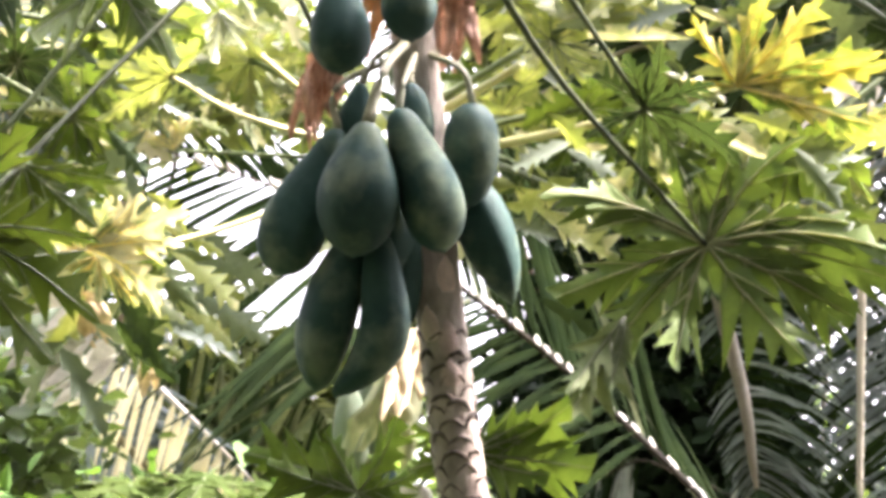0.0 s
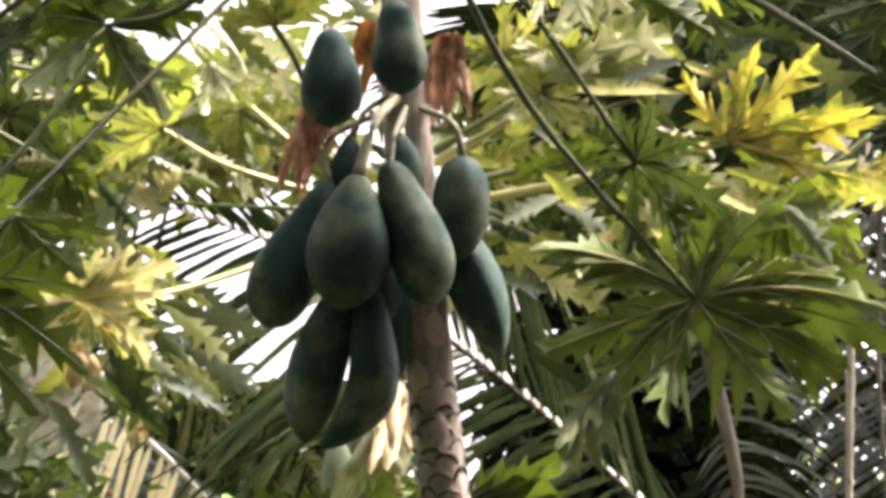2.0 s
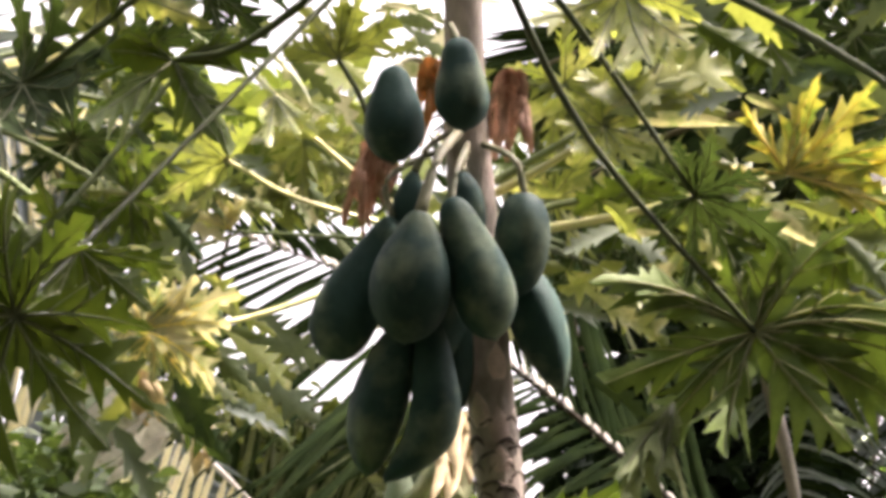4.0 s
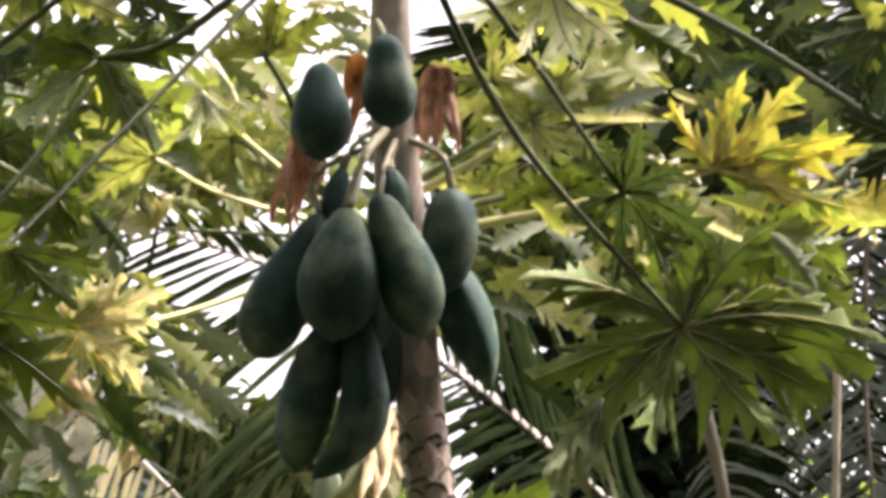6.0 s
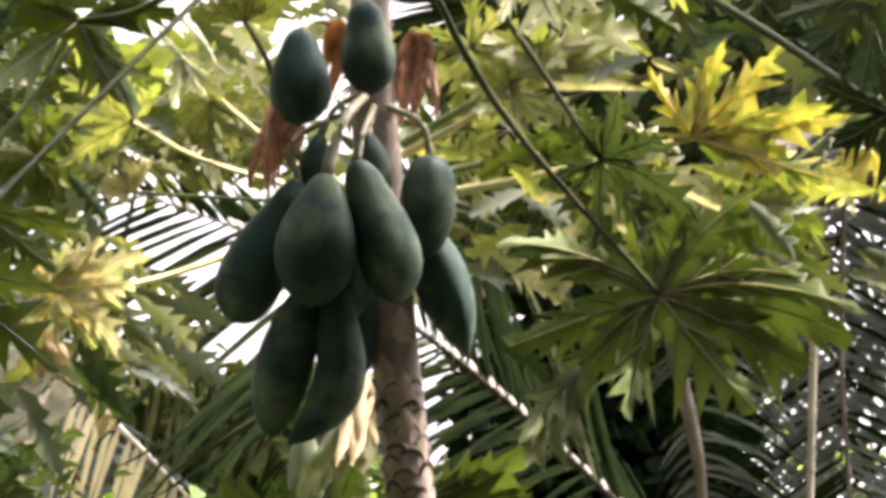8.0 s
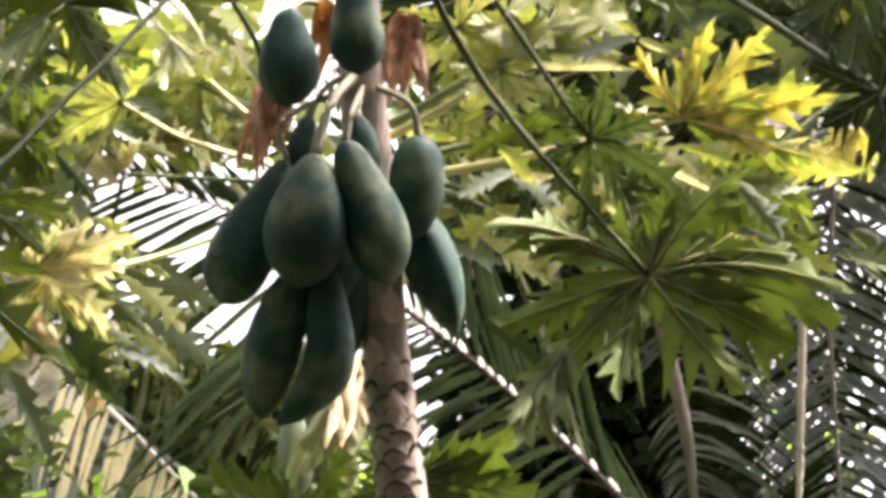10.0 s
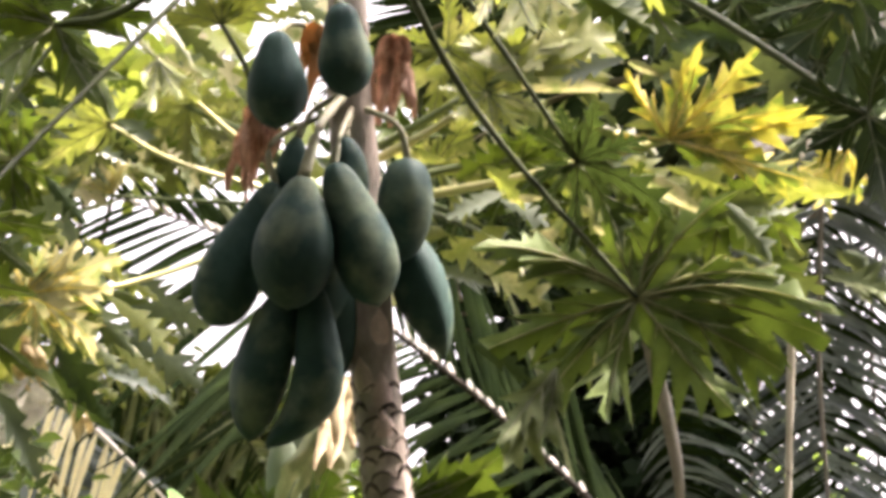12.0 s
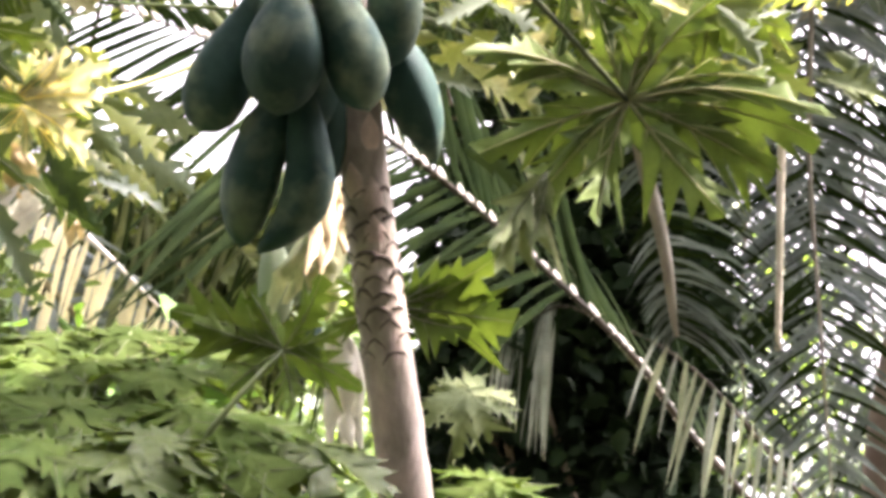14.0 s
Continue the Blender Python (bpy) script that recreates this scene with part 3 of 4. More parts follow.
# leaves of its crown
papaya_leaf(papaya_tree, (0.470, 6.314, 3.152), (0, 0, 1), (0.0, 1.0, 0.10), 0.36, M_LEAF_OLIVE, CROWN, M_VEIN, M_PETIOLE_DARK, via=(0.123, 5.828, 3.418), seed=11, droop=0.10, sag=0.30, stem_r=0.0066, slim=1.45, curl=0.05, turn=0.8,
            fan=((0.173, 0.241, 0.5), (0.038, 0.170, 1.0), (-0.071, 0.153, 0.8), (-0.306, 0.135, 0.5), (-0.295, 0.068, 0.55), (-0.279, -0.162, 1.0), (-0.185, -0.226, 0.75), (-0.089, -0.264, 0.9), (0.136, -0.302, 1.0), (0.267, -0.193, 1.0), (0.367, -0.099, 0.9), (0.377, 0.007, 0.5), (0.243, 0.096, 0.45)))
papaya_leaf(papaya_tree, (0.313, 6.293, 3.009), (0, 0, 1), (0.1, 1.0, 0.1), 0.25, M_LEAF_UNDER, (0.451, 6.317, 3.139), M_VEIN_DIM, M_LEAF_OLIVE, seed=61, droop=0.2, slim=1.2, stem_r=0.004, fan=((-0.123, -0.153), (-0.083, -0.234), (-0.018, -0.153)))
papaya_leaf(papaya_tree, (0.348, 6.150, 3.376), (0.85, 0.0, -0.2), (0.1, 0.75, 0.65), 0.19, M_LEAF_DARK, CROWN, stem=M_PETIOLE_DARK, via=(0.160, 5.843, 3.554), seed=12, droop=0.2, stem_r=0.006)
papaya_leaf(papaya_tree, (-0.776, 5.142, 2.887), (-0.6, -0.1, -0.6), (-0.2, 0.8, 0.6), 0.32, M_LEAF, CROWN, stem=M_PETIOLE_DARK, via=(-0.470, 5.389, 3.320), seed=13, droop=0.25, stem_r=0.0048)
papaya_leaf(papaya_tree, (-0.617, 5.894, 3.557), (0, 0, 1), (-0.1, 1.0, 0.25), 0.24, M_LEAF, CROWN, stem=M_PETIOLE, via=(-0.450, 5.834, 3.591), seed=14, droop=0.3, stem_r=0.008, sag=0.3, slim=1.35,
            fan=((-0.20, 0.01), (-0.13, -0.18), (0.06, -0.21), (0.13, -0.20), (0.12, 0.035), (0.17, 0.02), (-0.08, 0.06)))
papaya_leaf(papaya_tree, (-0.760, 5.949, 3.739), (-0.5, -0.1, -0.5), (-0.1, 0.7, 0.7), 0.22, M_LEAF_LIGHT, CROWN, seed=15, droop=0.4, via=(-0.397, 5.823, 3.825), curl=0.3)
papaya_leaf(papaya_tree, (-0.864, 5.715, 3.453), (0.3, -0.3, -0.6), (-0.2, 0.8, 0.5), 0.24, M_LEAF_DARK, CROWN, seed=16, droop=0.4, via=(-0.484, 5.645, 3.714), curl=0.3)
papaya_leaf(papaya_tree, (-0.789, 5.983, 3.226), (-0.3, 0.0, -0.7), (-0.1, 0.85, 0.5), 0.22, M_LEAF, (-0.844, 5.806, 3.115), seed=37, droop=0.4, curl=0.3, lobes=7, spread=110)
# next three sit above the view, added for the shade they cast
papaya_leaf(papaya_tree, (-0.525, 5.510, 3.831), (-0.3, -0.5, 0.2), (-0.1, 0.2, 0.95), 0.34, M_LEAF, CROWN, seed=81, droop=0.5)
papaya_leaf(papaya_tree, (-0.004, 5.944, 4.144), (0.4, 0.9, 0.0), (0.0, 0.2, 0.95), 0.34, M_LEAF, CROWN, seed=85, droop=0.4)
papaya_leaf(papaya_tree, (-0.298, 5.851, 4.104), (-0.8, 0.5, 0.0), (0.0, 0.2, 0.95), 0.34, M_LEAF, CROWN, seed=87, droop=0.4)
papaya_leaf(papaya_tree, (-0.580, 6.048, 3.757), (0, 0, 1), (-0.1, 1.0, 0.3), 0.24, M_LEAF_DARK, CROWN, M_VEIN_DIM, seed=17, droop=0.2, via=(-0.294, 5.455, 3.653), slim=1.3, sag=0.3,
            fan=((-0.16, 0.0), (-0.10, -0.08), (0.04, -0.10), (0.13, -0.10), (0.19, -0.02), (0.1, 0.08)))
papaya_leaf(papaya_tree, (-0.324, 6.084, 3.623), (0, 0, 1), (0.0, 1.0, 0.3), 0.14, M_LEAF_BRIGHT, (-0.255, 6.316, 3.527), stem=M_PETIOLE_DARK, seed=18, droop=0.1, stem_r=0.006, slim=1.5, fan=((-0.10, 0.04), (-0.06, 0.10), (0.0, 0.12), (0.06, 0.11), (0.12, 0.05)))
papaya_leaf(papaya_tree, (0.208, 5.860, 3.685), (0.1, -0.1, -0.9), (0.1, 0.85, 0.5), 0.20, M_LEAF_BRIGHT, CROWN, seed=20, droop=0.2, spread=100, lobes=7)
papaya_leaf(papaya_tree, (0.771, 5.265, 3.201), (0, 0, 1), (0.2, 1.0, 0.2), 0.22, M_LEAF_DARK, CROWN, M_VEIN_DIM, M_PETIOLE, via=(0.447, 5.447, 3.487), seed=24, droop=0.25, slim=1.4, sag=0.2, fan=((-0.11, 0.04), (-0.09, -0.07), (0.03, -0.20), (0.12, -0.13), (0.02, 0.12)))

part("petiole", tube([(-0.619, 6.050, 3.595), (-0.705, 6.000, 3.452), (-0.789, 5.950, 3.318), (-0.919, 5.900, 3.150)], (0.005, 0.0058, 0.006), 8, 16), M_PETIOLE, papaya_tree)

# ---- the papaya tree behind it ----
papaya_tree_2 = thing("papaya_tree", "papaya tree behind, with yellowing leaves and pale fruit", "papaya tree", "papaya trees")
T2 = ((0.150, 7.950, -0.080), (0.080, 7.526, 1.716), (0.035, 7.259, 2.521), (0.000, 7.113, 2.874), (-0.038, 6.983, 3.164), (-0.093, 6.855, 3.450), (-0.109, 6.800, 3.656))
part("trunk", tube(T2, (0.085, 0.06, 0.05, 0.04, 0.035, 0.03, 0.02), 20, 60, 0.12), M_TRUNK, papaya_tree_2)
C2 = (-0.109, 6.849, 3.473)
papaya_leaf(papaya_tree_2, (-0.732, 6.555, 3.214), (0, 0, 1), (0.1, 1.0, 0.2), 0.20, M_LEAF_CREAM, C2, M_VEIN_YELLOW, M_PETIOLE_PALE, via=(-0.522, 6.694, 3.276), seed=31, label="pale cream-yellow lobed leaf", droop=0.2, slim=1.05, stem_r=0.006, sag=0.1, turn=0.6,
            fan=((-0.011, 0.067), (0.045, 0.099), (0.118, 0.097), (0.195, 0.083), (0.187, 0.021), (0.184, -0.089), (-0.065, -0.014)))
papaya_leaf(papaya_tree_2, (-0.718, 6.600, 3.211), (0, 0, 1), (0.1, 1.0, 0.2), 0.20, M_LEAF_LIGHT, None, M_VEIN_YELLOW, seed=131, droop=0.2, slim=1.15, stem_r=0.005, sag=0.1, turn=0.8,
            fan=((0.155, -0.099), (0.088, -0.122), (0.020, -0.099), (-0.060, -0.093), (-0.123, -0.052), (-0.103, 0.041)))
papaya_leaf(papaya_tree_2, (0.545, 6.427, 3.501), (0, 0, 1), (0.0, 0.95, 0.25), 0.30, M_LEAF_YELLOW, C2, M_VEIN_YELLOW, M_PETIOLE_PALE, via=(0.207, 6.593, 3.460), seed=32, droop=0.12, stem_r=0.009, slim=0.7, turn=0.5, fold=0.4, label="yellow lobed leaf with greenish mottling", sag=0.06,
            fan=((-0.112, 0.005), (-0.089, 0.136), (0.018, 0.204), (0.086, 0.171), (0.193, 0.177), (0.258, 0.095), (0.306, 0.028), (0.281, -0.051), (0.265, -0.093)))
papaya_leaf(papaya_tree_2, (0.231, 6.585, 3.685), (0, 0, 1), (0.1, -1.0, 0.7), 0.24, M_LEAF_BRIGHT, (-0.028, 6.815, 3.599), seed=33, droop=0.1, via=(0.111, 6.650, 3.635), slim=1.3, sag=0.15, fan=((-0.25, 0.09), (-0.22, 0.01), (-0.15, 0.12), (-0.03, 0.13), (0.10, 0.08)))
# folded lobes whose cream colour paints sunlit highlights
for a, b, w in (((0.260, 6.543, 3.646), (0.466, 6.537, 3.672), 0.034), ((0.475, 6.530, 3.696), (0.546, 6.535, 3.676), 0.020), ((0.508, 6.543, 3.453), (0.632, 6.557, 3.403), 0.038), ((0.233, 6.555, 3.410), (0.307, 6.550, 3.427), 0.018), ((0.403, 6.567, 3.367), (0.466, 6.574, 3.339), 0.03)):
    part("leaf_lobe", leaflet_mesh(Vector(a), Vector(b) - Vector(a), (Vector(b) - Vector(a)).length, w, Vector((0, 1, -0.3)), 0.18, 0.7, random.Random(1)), M_LEAF_CREAM, papaya_tree_2, "folded leaf lobe, sunlit highlight put into its pale colour")
LOBES = random.Random(77)
# lobe colours that paint sun flecks, sky sheen and shade among the leaves
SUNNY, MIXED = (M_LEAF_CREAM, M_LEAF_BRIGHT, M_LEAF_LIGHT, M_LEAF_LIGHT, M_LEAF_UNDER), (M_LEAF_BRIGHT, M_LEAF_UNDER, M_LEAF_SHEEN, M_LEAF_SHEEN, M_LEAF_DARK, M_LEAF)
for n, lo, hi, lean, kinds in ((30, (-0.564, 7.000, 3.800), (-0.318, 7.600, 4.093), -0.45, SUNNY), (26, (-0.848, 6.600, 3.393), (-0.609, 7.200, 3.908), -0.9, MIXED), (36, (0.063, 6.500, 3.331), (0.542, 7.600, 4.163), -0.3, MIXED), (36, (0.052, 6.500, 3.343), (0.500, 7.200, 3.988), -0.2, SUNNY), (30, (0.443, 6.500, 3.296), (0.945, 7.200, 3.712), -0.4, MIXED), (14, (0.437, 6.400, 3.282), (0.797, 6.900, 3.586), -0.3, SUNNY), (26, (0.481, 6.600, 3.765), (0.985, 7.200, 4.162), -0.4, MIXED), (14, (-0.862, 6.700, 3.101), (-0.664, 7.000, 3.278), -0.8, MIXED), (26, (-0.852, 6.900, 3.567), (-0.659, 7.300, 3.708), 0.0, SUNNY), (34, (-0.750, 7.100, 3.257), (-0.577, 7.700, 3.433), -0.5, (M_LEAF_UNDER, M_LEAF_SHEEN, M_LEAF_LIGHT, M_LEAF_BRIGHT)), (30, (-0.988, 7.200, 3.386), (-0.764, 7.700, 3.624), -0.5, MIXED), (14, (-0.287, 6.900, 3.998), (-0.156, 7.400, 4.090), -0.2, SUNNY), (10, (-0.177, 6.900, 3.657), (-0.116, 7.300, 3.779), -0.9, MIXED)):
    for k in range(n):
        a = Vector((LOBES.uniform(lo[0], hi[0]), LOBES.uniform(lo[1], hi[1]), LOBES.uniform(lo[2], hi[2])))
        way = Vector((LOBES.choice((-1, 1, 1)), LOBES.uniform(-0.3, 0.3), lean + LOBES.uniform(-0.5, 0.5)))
        part("leaf_lobe", lobe_mesh(a, way, LOBES.uniform(0.08, 0.19), LOBES.uniform(0.7, 1.5), LOBES), LOBES.choice(kinds), papaya_tree_2, "leaf lobe tinted for light and shade")
papaya_leaf(papaya_tree_2, (0.274, 7.354, 3.519), (0.3, 0.2, 0.5), (0.0, 0.8, 0.6), 0.17, M_LEAF_DARK, C2, seed=171)
papaya_leaf(papaya_tree_2, (0.153, 7.334, 3.593), (0.4, 0.2, -0.3), (0.0, 0.8, 0.6), 0.15, M_LEAF_DARK, C2, seed=172)
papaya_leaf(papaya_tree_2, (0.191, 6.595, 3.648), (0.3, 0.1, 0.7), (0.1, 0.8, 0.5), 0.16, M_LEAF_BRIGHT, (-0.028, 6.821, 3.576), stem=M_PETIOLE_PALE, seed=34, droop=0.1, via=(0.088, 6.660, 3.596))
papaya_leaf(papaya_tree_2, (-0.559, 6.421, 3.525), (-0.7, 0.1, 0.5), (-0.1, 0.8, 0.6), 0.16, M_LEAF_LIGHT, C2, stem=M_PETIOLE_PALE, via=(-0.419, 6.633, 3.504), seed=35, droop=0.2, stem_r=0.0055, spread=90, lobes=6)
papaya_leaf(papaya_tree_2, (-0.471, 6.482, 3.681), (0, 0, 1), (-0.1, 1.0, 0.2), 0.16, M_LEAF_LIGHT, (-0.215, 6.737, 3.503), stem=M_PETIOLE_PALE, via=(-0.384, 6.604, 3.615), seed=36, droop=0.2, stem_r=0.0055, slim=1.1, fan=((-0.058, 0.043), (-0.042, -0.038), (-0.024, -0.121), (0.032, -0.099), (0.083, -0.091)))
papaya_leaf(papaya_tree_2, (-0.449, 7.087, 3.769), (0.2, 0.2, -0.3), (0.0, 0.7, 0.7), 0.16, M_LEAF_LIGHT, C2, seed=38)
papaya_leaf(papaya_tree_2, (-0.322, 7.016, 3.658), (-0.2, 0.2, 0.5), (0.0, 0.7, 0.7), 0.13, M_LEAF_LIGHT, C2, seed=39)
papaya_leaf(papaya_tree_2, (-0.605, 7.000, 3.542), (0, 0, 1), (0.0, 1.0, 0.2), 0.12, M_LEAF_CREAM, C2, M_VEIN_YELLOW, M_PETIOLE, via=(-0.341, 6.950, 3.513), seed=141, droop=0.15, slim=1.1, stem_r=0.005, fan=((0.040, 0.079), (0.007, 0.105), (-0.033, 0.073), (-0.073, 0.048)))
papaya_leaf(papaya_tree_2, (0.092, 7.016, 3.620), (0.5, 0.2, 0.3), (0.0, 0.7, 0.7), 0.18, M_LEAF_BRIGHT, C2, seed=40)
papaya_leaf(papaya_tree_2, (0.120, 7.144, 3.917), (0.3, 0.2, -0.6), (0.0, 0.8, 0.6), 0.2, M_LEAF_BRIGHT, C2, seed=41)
papaya_leaf(papaya_tree_2, (0.271, 6.917, 3.604), (0.5, 0.2, -0.2), (0.0, 0.6, 0.8), 0.18, M_LEAF, C2, seed=42)
papaya_fruit(papaya_tree_2, (-0.157, 6.899, 3.091), (-0.183, 6.957, 2.875), 0.09, (-0.086, 6.983, 3.164), material=M_FRUIT_PALE, label="smaller pale green fruit", seed=21)
papaya_fruit(papaya_tree_2, (-0.226, 6.870, 3.007), (-0.219, 6.918, 2.827), 0.075, (-0.082, 6.992, 3.129), material=M_FRUIT_PALE, label="smaller pale green fruit", seed=22)
papaya_fruit(papaya_tree_2, (-0.152, 6.958, 2.870), (-0.169, 6.998, 2.722), 0.07, (-0.076, 7.033, 2.980), seed=23)
withered_leaf(papaya_tree_2, (-0.084, 6.460, 3.022), (-0.099, 6.220, 2.783), 0.085, M_STRAW, 7, 7, "dried cream-yellow leaf in the sun")
withered_leaf(papaya_tree_2, (-0.114, 6.500, 2.954), (-0.166, 6.500, 2.769), 0.10, M_LEAF_LIMP, 5, 9, "limp pale green leaf folded downwards")
withered_leaf(papaya_tree_2, (-0.092, 6.926, 2.799), (-0.077, 6.986, 2.573), 0.06, M_LEAF_GREY, 4, 8, "withered grey-white leaf hanging limp")

# ---- a third papaya tree, to the side ----
papaya_tree_3 = thing("papaya_tree", "papaya tree with withered lower leaves", "papaya tree", "papaya trees")
T3 = ((-1.330, 7.950, -0.080), (-1.355, 7.526, 1.716), (-1.380, 7.227, 2.832), (-1.368, 7.007, 3.655), (-1.361, 6.897, 4.066))
part("trunk", tube(T3, (0.085, 0.06, 0.05, 0.04, 0.03), 20, 50, 0.12), M_TRUNK, papaya_tree_3)
C3 = (-1.365, 6.960, 3.831)
papaya_leaf(papaya_tree_3, (-0.670, 6.809, 3.233), (0.4, 0.0, -0.7), (0.1, 0.8, 0.5), 0.10, M_LEAF, C3, seed=46)
papaya_leaf(papaya_tree_3, (-0.948, 6.700, 3.254), (-0.1, 0.0, -0.9), (0.0, 0.9, 0.4), 0.14, M_LEAF, C3, seed=47)
folded_leaf(papaya_tree_3, (-0.808, 7.010, 3.241), (-0.851, 7.040, 3.158), (-0.930, 7.040, 3.177), 7, 0.052, M_LEAF_GREY, 21, "withered grey-white leaf hanging limp")
folded_leaf(papaya_tree_3, (-0.695, 7.035, 3.163), (-0.743, 7.060, 3.089), (-0.835, 7.070, 3.091), 6, 0.052, M_LEAF_GREY, 22, "withered grey-white leaf hanging limp")
folded_leaf(papaya_tree_3, (-0.755, 6.980, 3.151), (-0.813, 6.990, 3.080), (-0.869, 7.010, 3.078), 5, 0.052, M_LEAF_GREY, 24, "withered grey-white leaf hanging limp")
withered_leaf(papaya_tree_3, (-0.780, 6.950, 3.217), (-0.743, 6.970, 3.115), 0.05, M_STRAW, 4, 25, "dried cream-brown strips of a leaf")
withered_leaf(papaya_tree_3, (-0.642, 6.960, 3.113), (-0.648, 6.970, 3.010), 0.022, M_STRAW, 2, 27, "dried cream-brown strips of a leaf")
part("petiole", tube([(-0.839, 7.016, 3.233), (-1.068, 7.015, 3.431), C3], (0.006, 0.008, 0.01), 8, 14), M_STALK, papaya_tree_3)
part("petiole", tube([(-0.707, 7.038, 3.152), (-1.020, 7.040, 3.338), C3], (0.006, 0.008, 0.01), 8, 14), M_STALK, papaya_tree_3)
papaya_leaf(papaya_tree_3, (-0.820, 7.016, 3.620), (0.4, 0.1, -0.5), (0.1, 0.8, 0.6), 0.22, M_LEAF, C3, seed=91, droop=0.35, curl=0.2)
papaya_leaf(papaya_tree_3, (-0.955, 7.080, 3.767), (0.5, 0.1, -0.2), (0.1, 0.8, 0.6), 0.22, M_LEAF_DARK, C3, seed=92, droop=0.35, curl=0.2)
papaya_leaf(papaya_tree_3, (-0.755, 7.160, 3.856), (0.5, 0.1, -0.4), (0.1, 0.8, 0.6), 0.22, M_LEAF, C3, seed=93, droop=0.35, curl=0.2)
papaya_leaf(papaya_tree_3, (-0.917, 6.973, 3.395), (0.3, 0.0, -0.6), (0.1, 0.9, 0.4), 0.15, M_LEAF, C3, seed=94, droop=0.35, curl=0.2)
papaya_leaf(papaya_tree_3, (-0.841, 7.216, 4.033), (0.5, 0.1, 0.2), (0.1, 0.8, 0.6), 0.22, M_LEAF_DARK, C3, seed=95, droop=0.35, curl=0.2)

# ---- a fourth papaya tree, past the yellow leaf ----
papaya_tree_4 = thing("papaya_tree", "papaya tree with dark green leaves", "papaya tree", "papaya trees")
part("trunk", tube(((1.550, 8.260, -0.080), (1.528, 7.836, 1.721), (1.515, 7.524, 2.883), (1.496, 7.295, 3.740), (1.490, 7.170, 4.204)), (0.085, 0.06, 0.05, 0.04, 0.03), 20, 50, 0.12), M_TRUNK, papaya_tree_4)
C4 = (1.492, 7.216, 4.033)
papaya_leaf(papaya_tree_4, (0.672, 6.749, 3.458), (0.4, 0.0, -0.5), (0.1, 0.7, 0.6), 0.24, M_LEAF, C4, M_VEIN_DIM, seed=43, slim=1.3, droop=0.4)
papaya_leaf(papaya_tree_4, (0.475, 6.948, 3.488), (0.1, 0.2, -0.7), (0.1, 0.7, 0.6), 0.22, M_LEAF, C4, seed=44)
papaya_leaf(papaya_tree_4, (0.942, 6.728, 3.573), (0, 0, 1), (0.1, 0.9, 0.3), 0.2, M_LEAF_YELLOW, C4, M_VEIN_YELLOW, seed=45, slim=0.95, fan=((-0.106, -0.043), (-0.121, -0.121), (-0.052, -0.151), (0.031, -0.121)))
papaya_leaf(papaya_tree_4, (0.501, 7.001, 4.064), (0.4, -0.1, -0.6), (0.1, 0.8, 0.6), 0.28, M_LEAF, C4, seed=21, droop=0.3)
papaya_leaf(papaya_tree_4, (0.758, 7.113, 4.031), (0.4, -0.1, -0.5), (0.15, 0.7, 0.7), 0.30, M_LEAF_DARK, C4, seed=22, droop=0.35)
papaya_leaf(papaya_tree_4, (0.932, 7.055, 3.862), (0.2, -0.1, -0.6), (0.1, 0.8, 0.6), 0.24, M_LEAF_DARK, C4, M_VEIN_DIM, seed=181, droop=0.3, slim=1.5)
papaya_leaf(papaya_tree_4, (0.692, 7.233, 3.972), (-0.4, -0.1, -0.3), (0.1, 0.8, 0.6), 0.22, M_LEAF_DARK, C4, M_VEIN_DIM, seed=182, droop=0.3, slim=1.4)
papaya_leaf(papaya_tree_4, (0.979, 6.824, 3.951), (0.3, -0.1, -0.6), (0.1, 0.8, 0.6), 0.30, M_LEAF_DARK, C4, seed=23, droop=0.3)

# ---- young coconut palm whose long frond arches behind the fruit ----
palm = thing("coconut_palm", "young coconut palm with dark feathery fronds", "palm tree", "coconut palms")
PB = Vector((1.671, 8.848, 1.806))
part("trunk", tube([Vector((PB.x, PB.y, -0.1)), Vector((PB.x, PB.y, 0.3)), PB], (0.22, 0.18, 0.12, 0.06), 16, 20, 0.1), M_PALMTRUNK, palm)
# the few olive leaflets stand for ones that catch the light
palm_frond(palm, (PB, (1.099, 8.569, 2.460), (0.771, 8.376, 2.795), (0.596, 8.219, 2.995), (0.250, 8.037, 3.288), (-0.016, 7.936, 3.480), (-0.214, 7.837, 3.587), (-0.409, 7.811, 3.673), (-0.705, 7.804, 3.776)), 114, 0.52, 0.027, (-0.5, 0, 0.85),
           M_PALM, M_RACHIS_DARK, radius=0.0085, droop=0.16, angle=lambda x: 60 if x < 0.74 else max(34, 60 - 115 * (x - 0.74)), seed=1, start=0.22, upper_angle=lambda x: 46 + 10 * x if x < 0.74 else 34, bases=True, slender=lambda x: 0.75 if x < 0.75 else 1.0 if x < 0.86 else 0.8, ends=(M_PALM_OLIVE, 0.08), lower=lambda x: 0.0 if x < 0.43 or 0.726 < x < 0.735 or 0.838 < x < 0.862 else 1.0 if x < 0.58 else 1.4 if x < 0.73 else 1.0, upper=lambda x: 1.1 if x < 0.4 else 1.75 if x < 0.61 else 0.5 if x < 0.75 else 0.36, sparse=0.60, profile=lambda x: (0.75 if x < 0.3 else 1.0 if x < 0.58 else 1.28) * min(1.0, 0.2 + (1 - x) * 5), label="long arching coconut frond with light spots put in as cream beads")

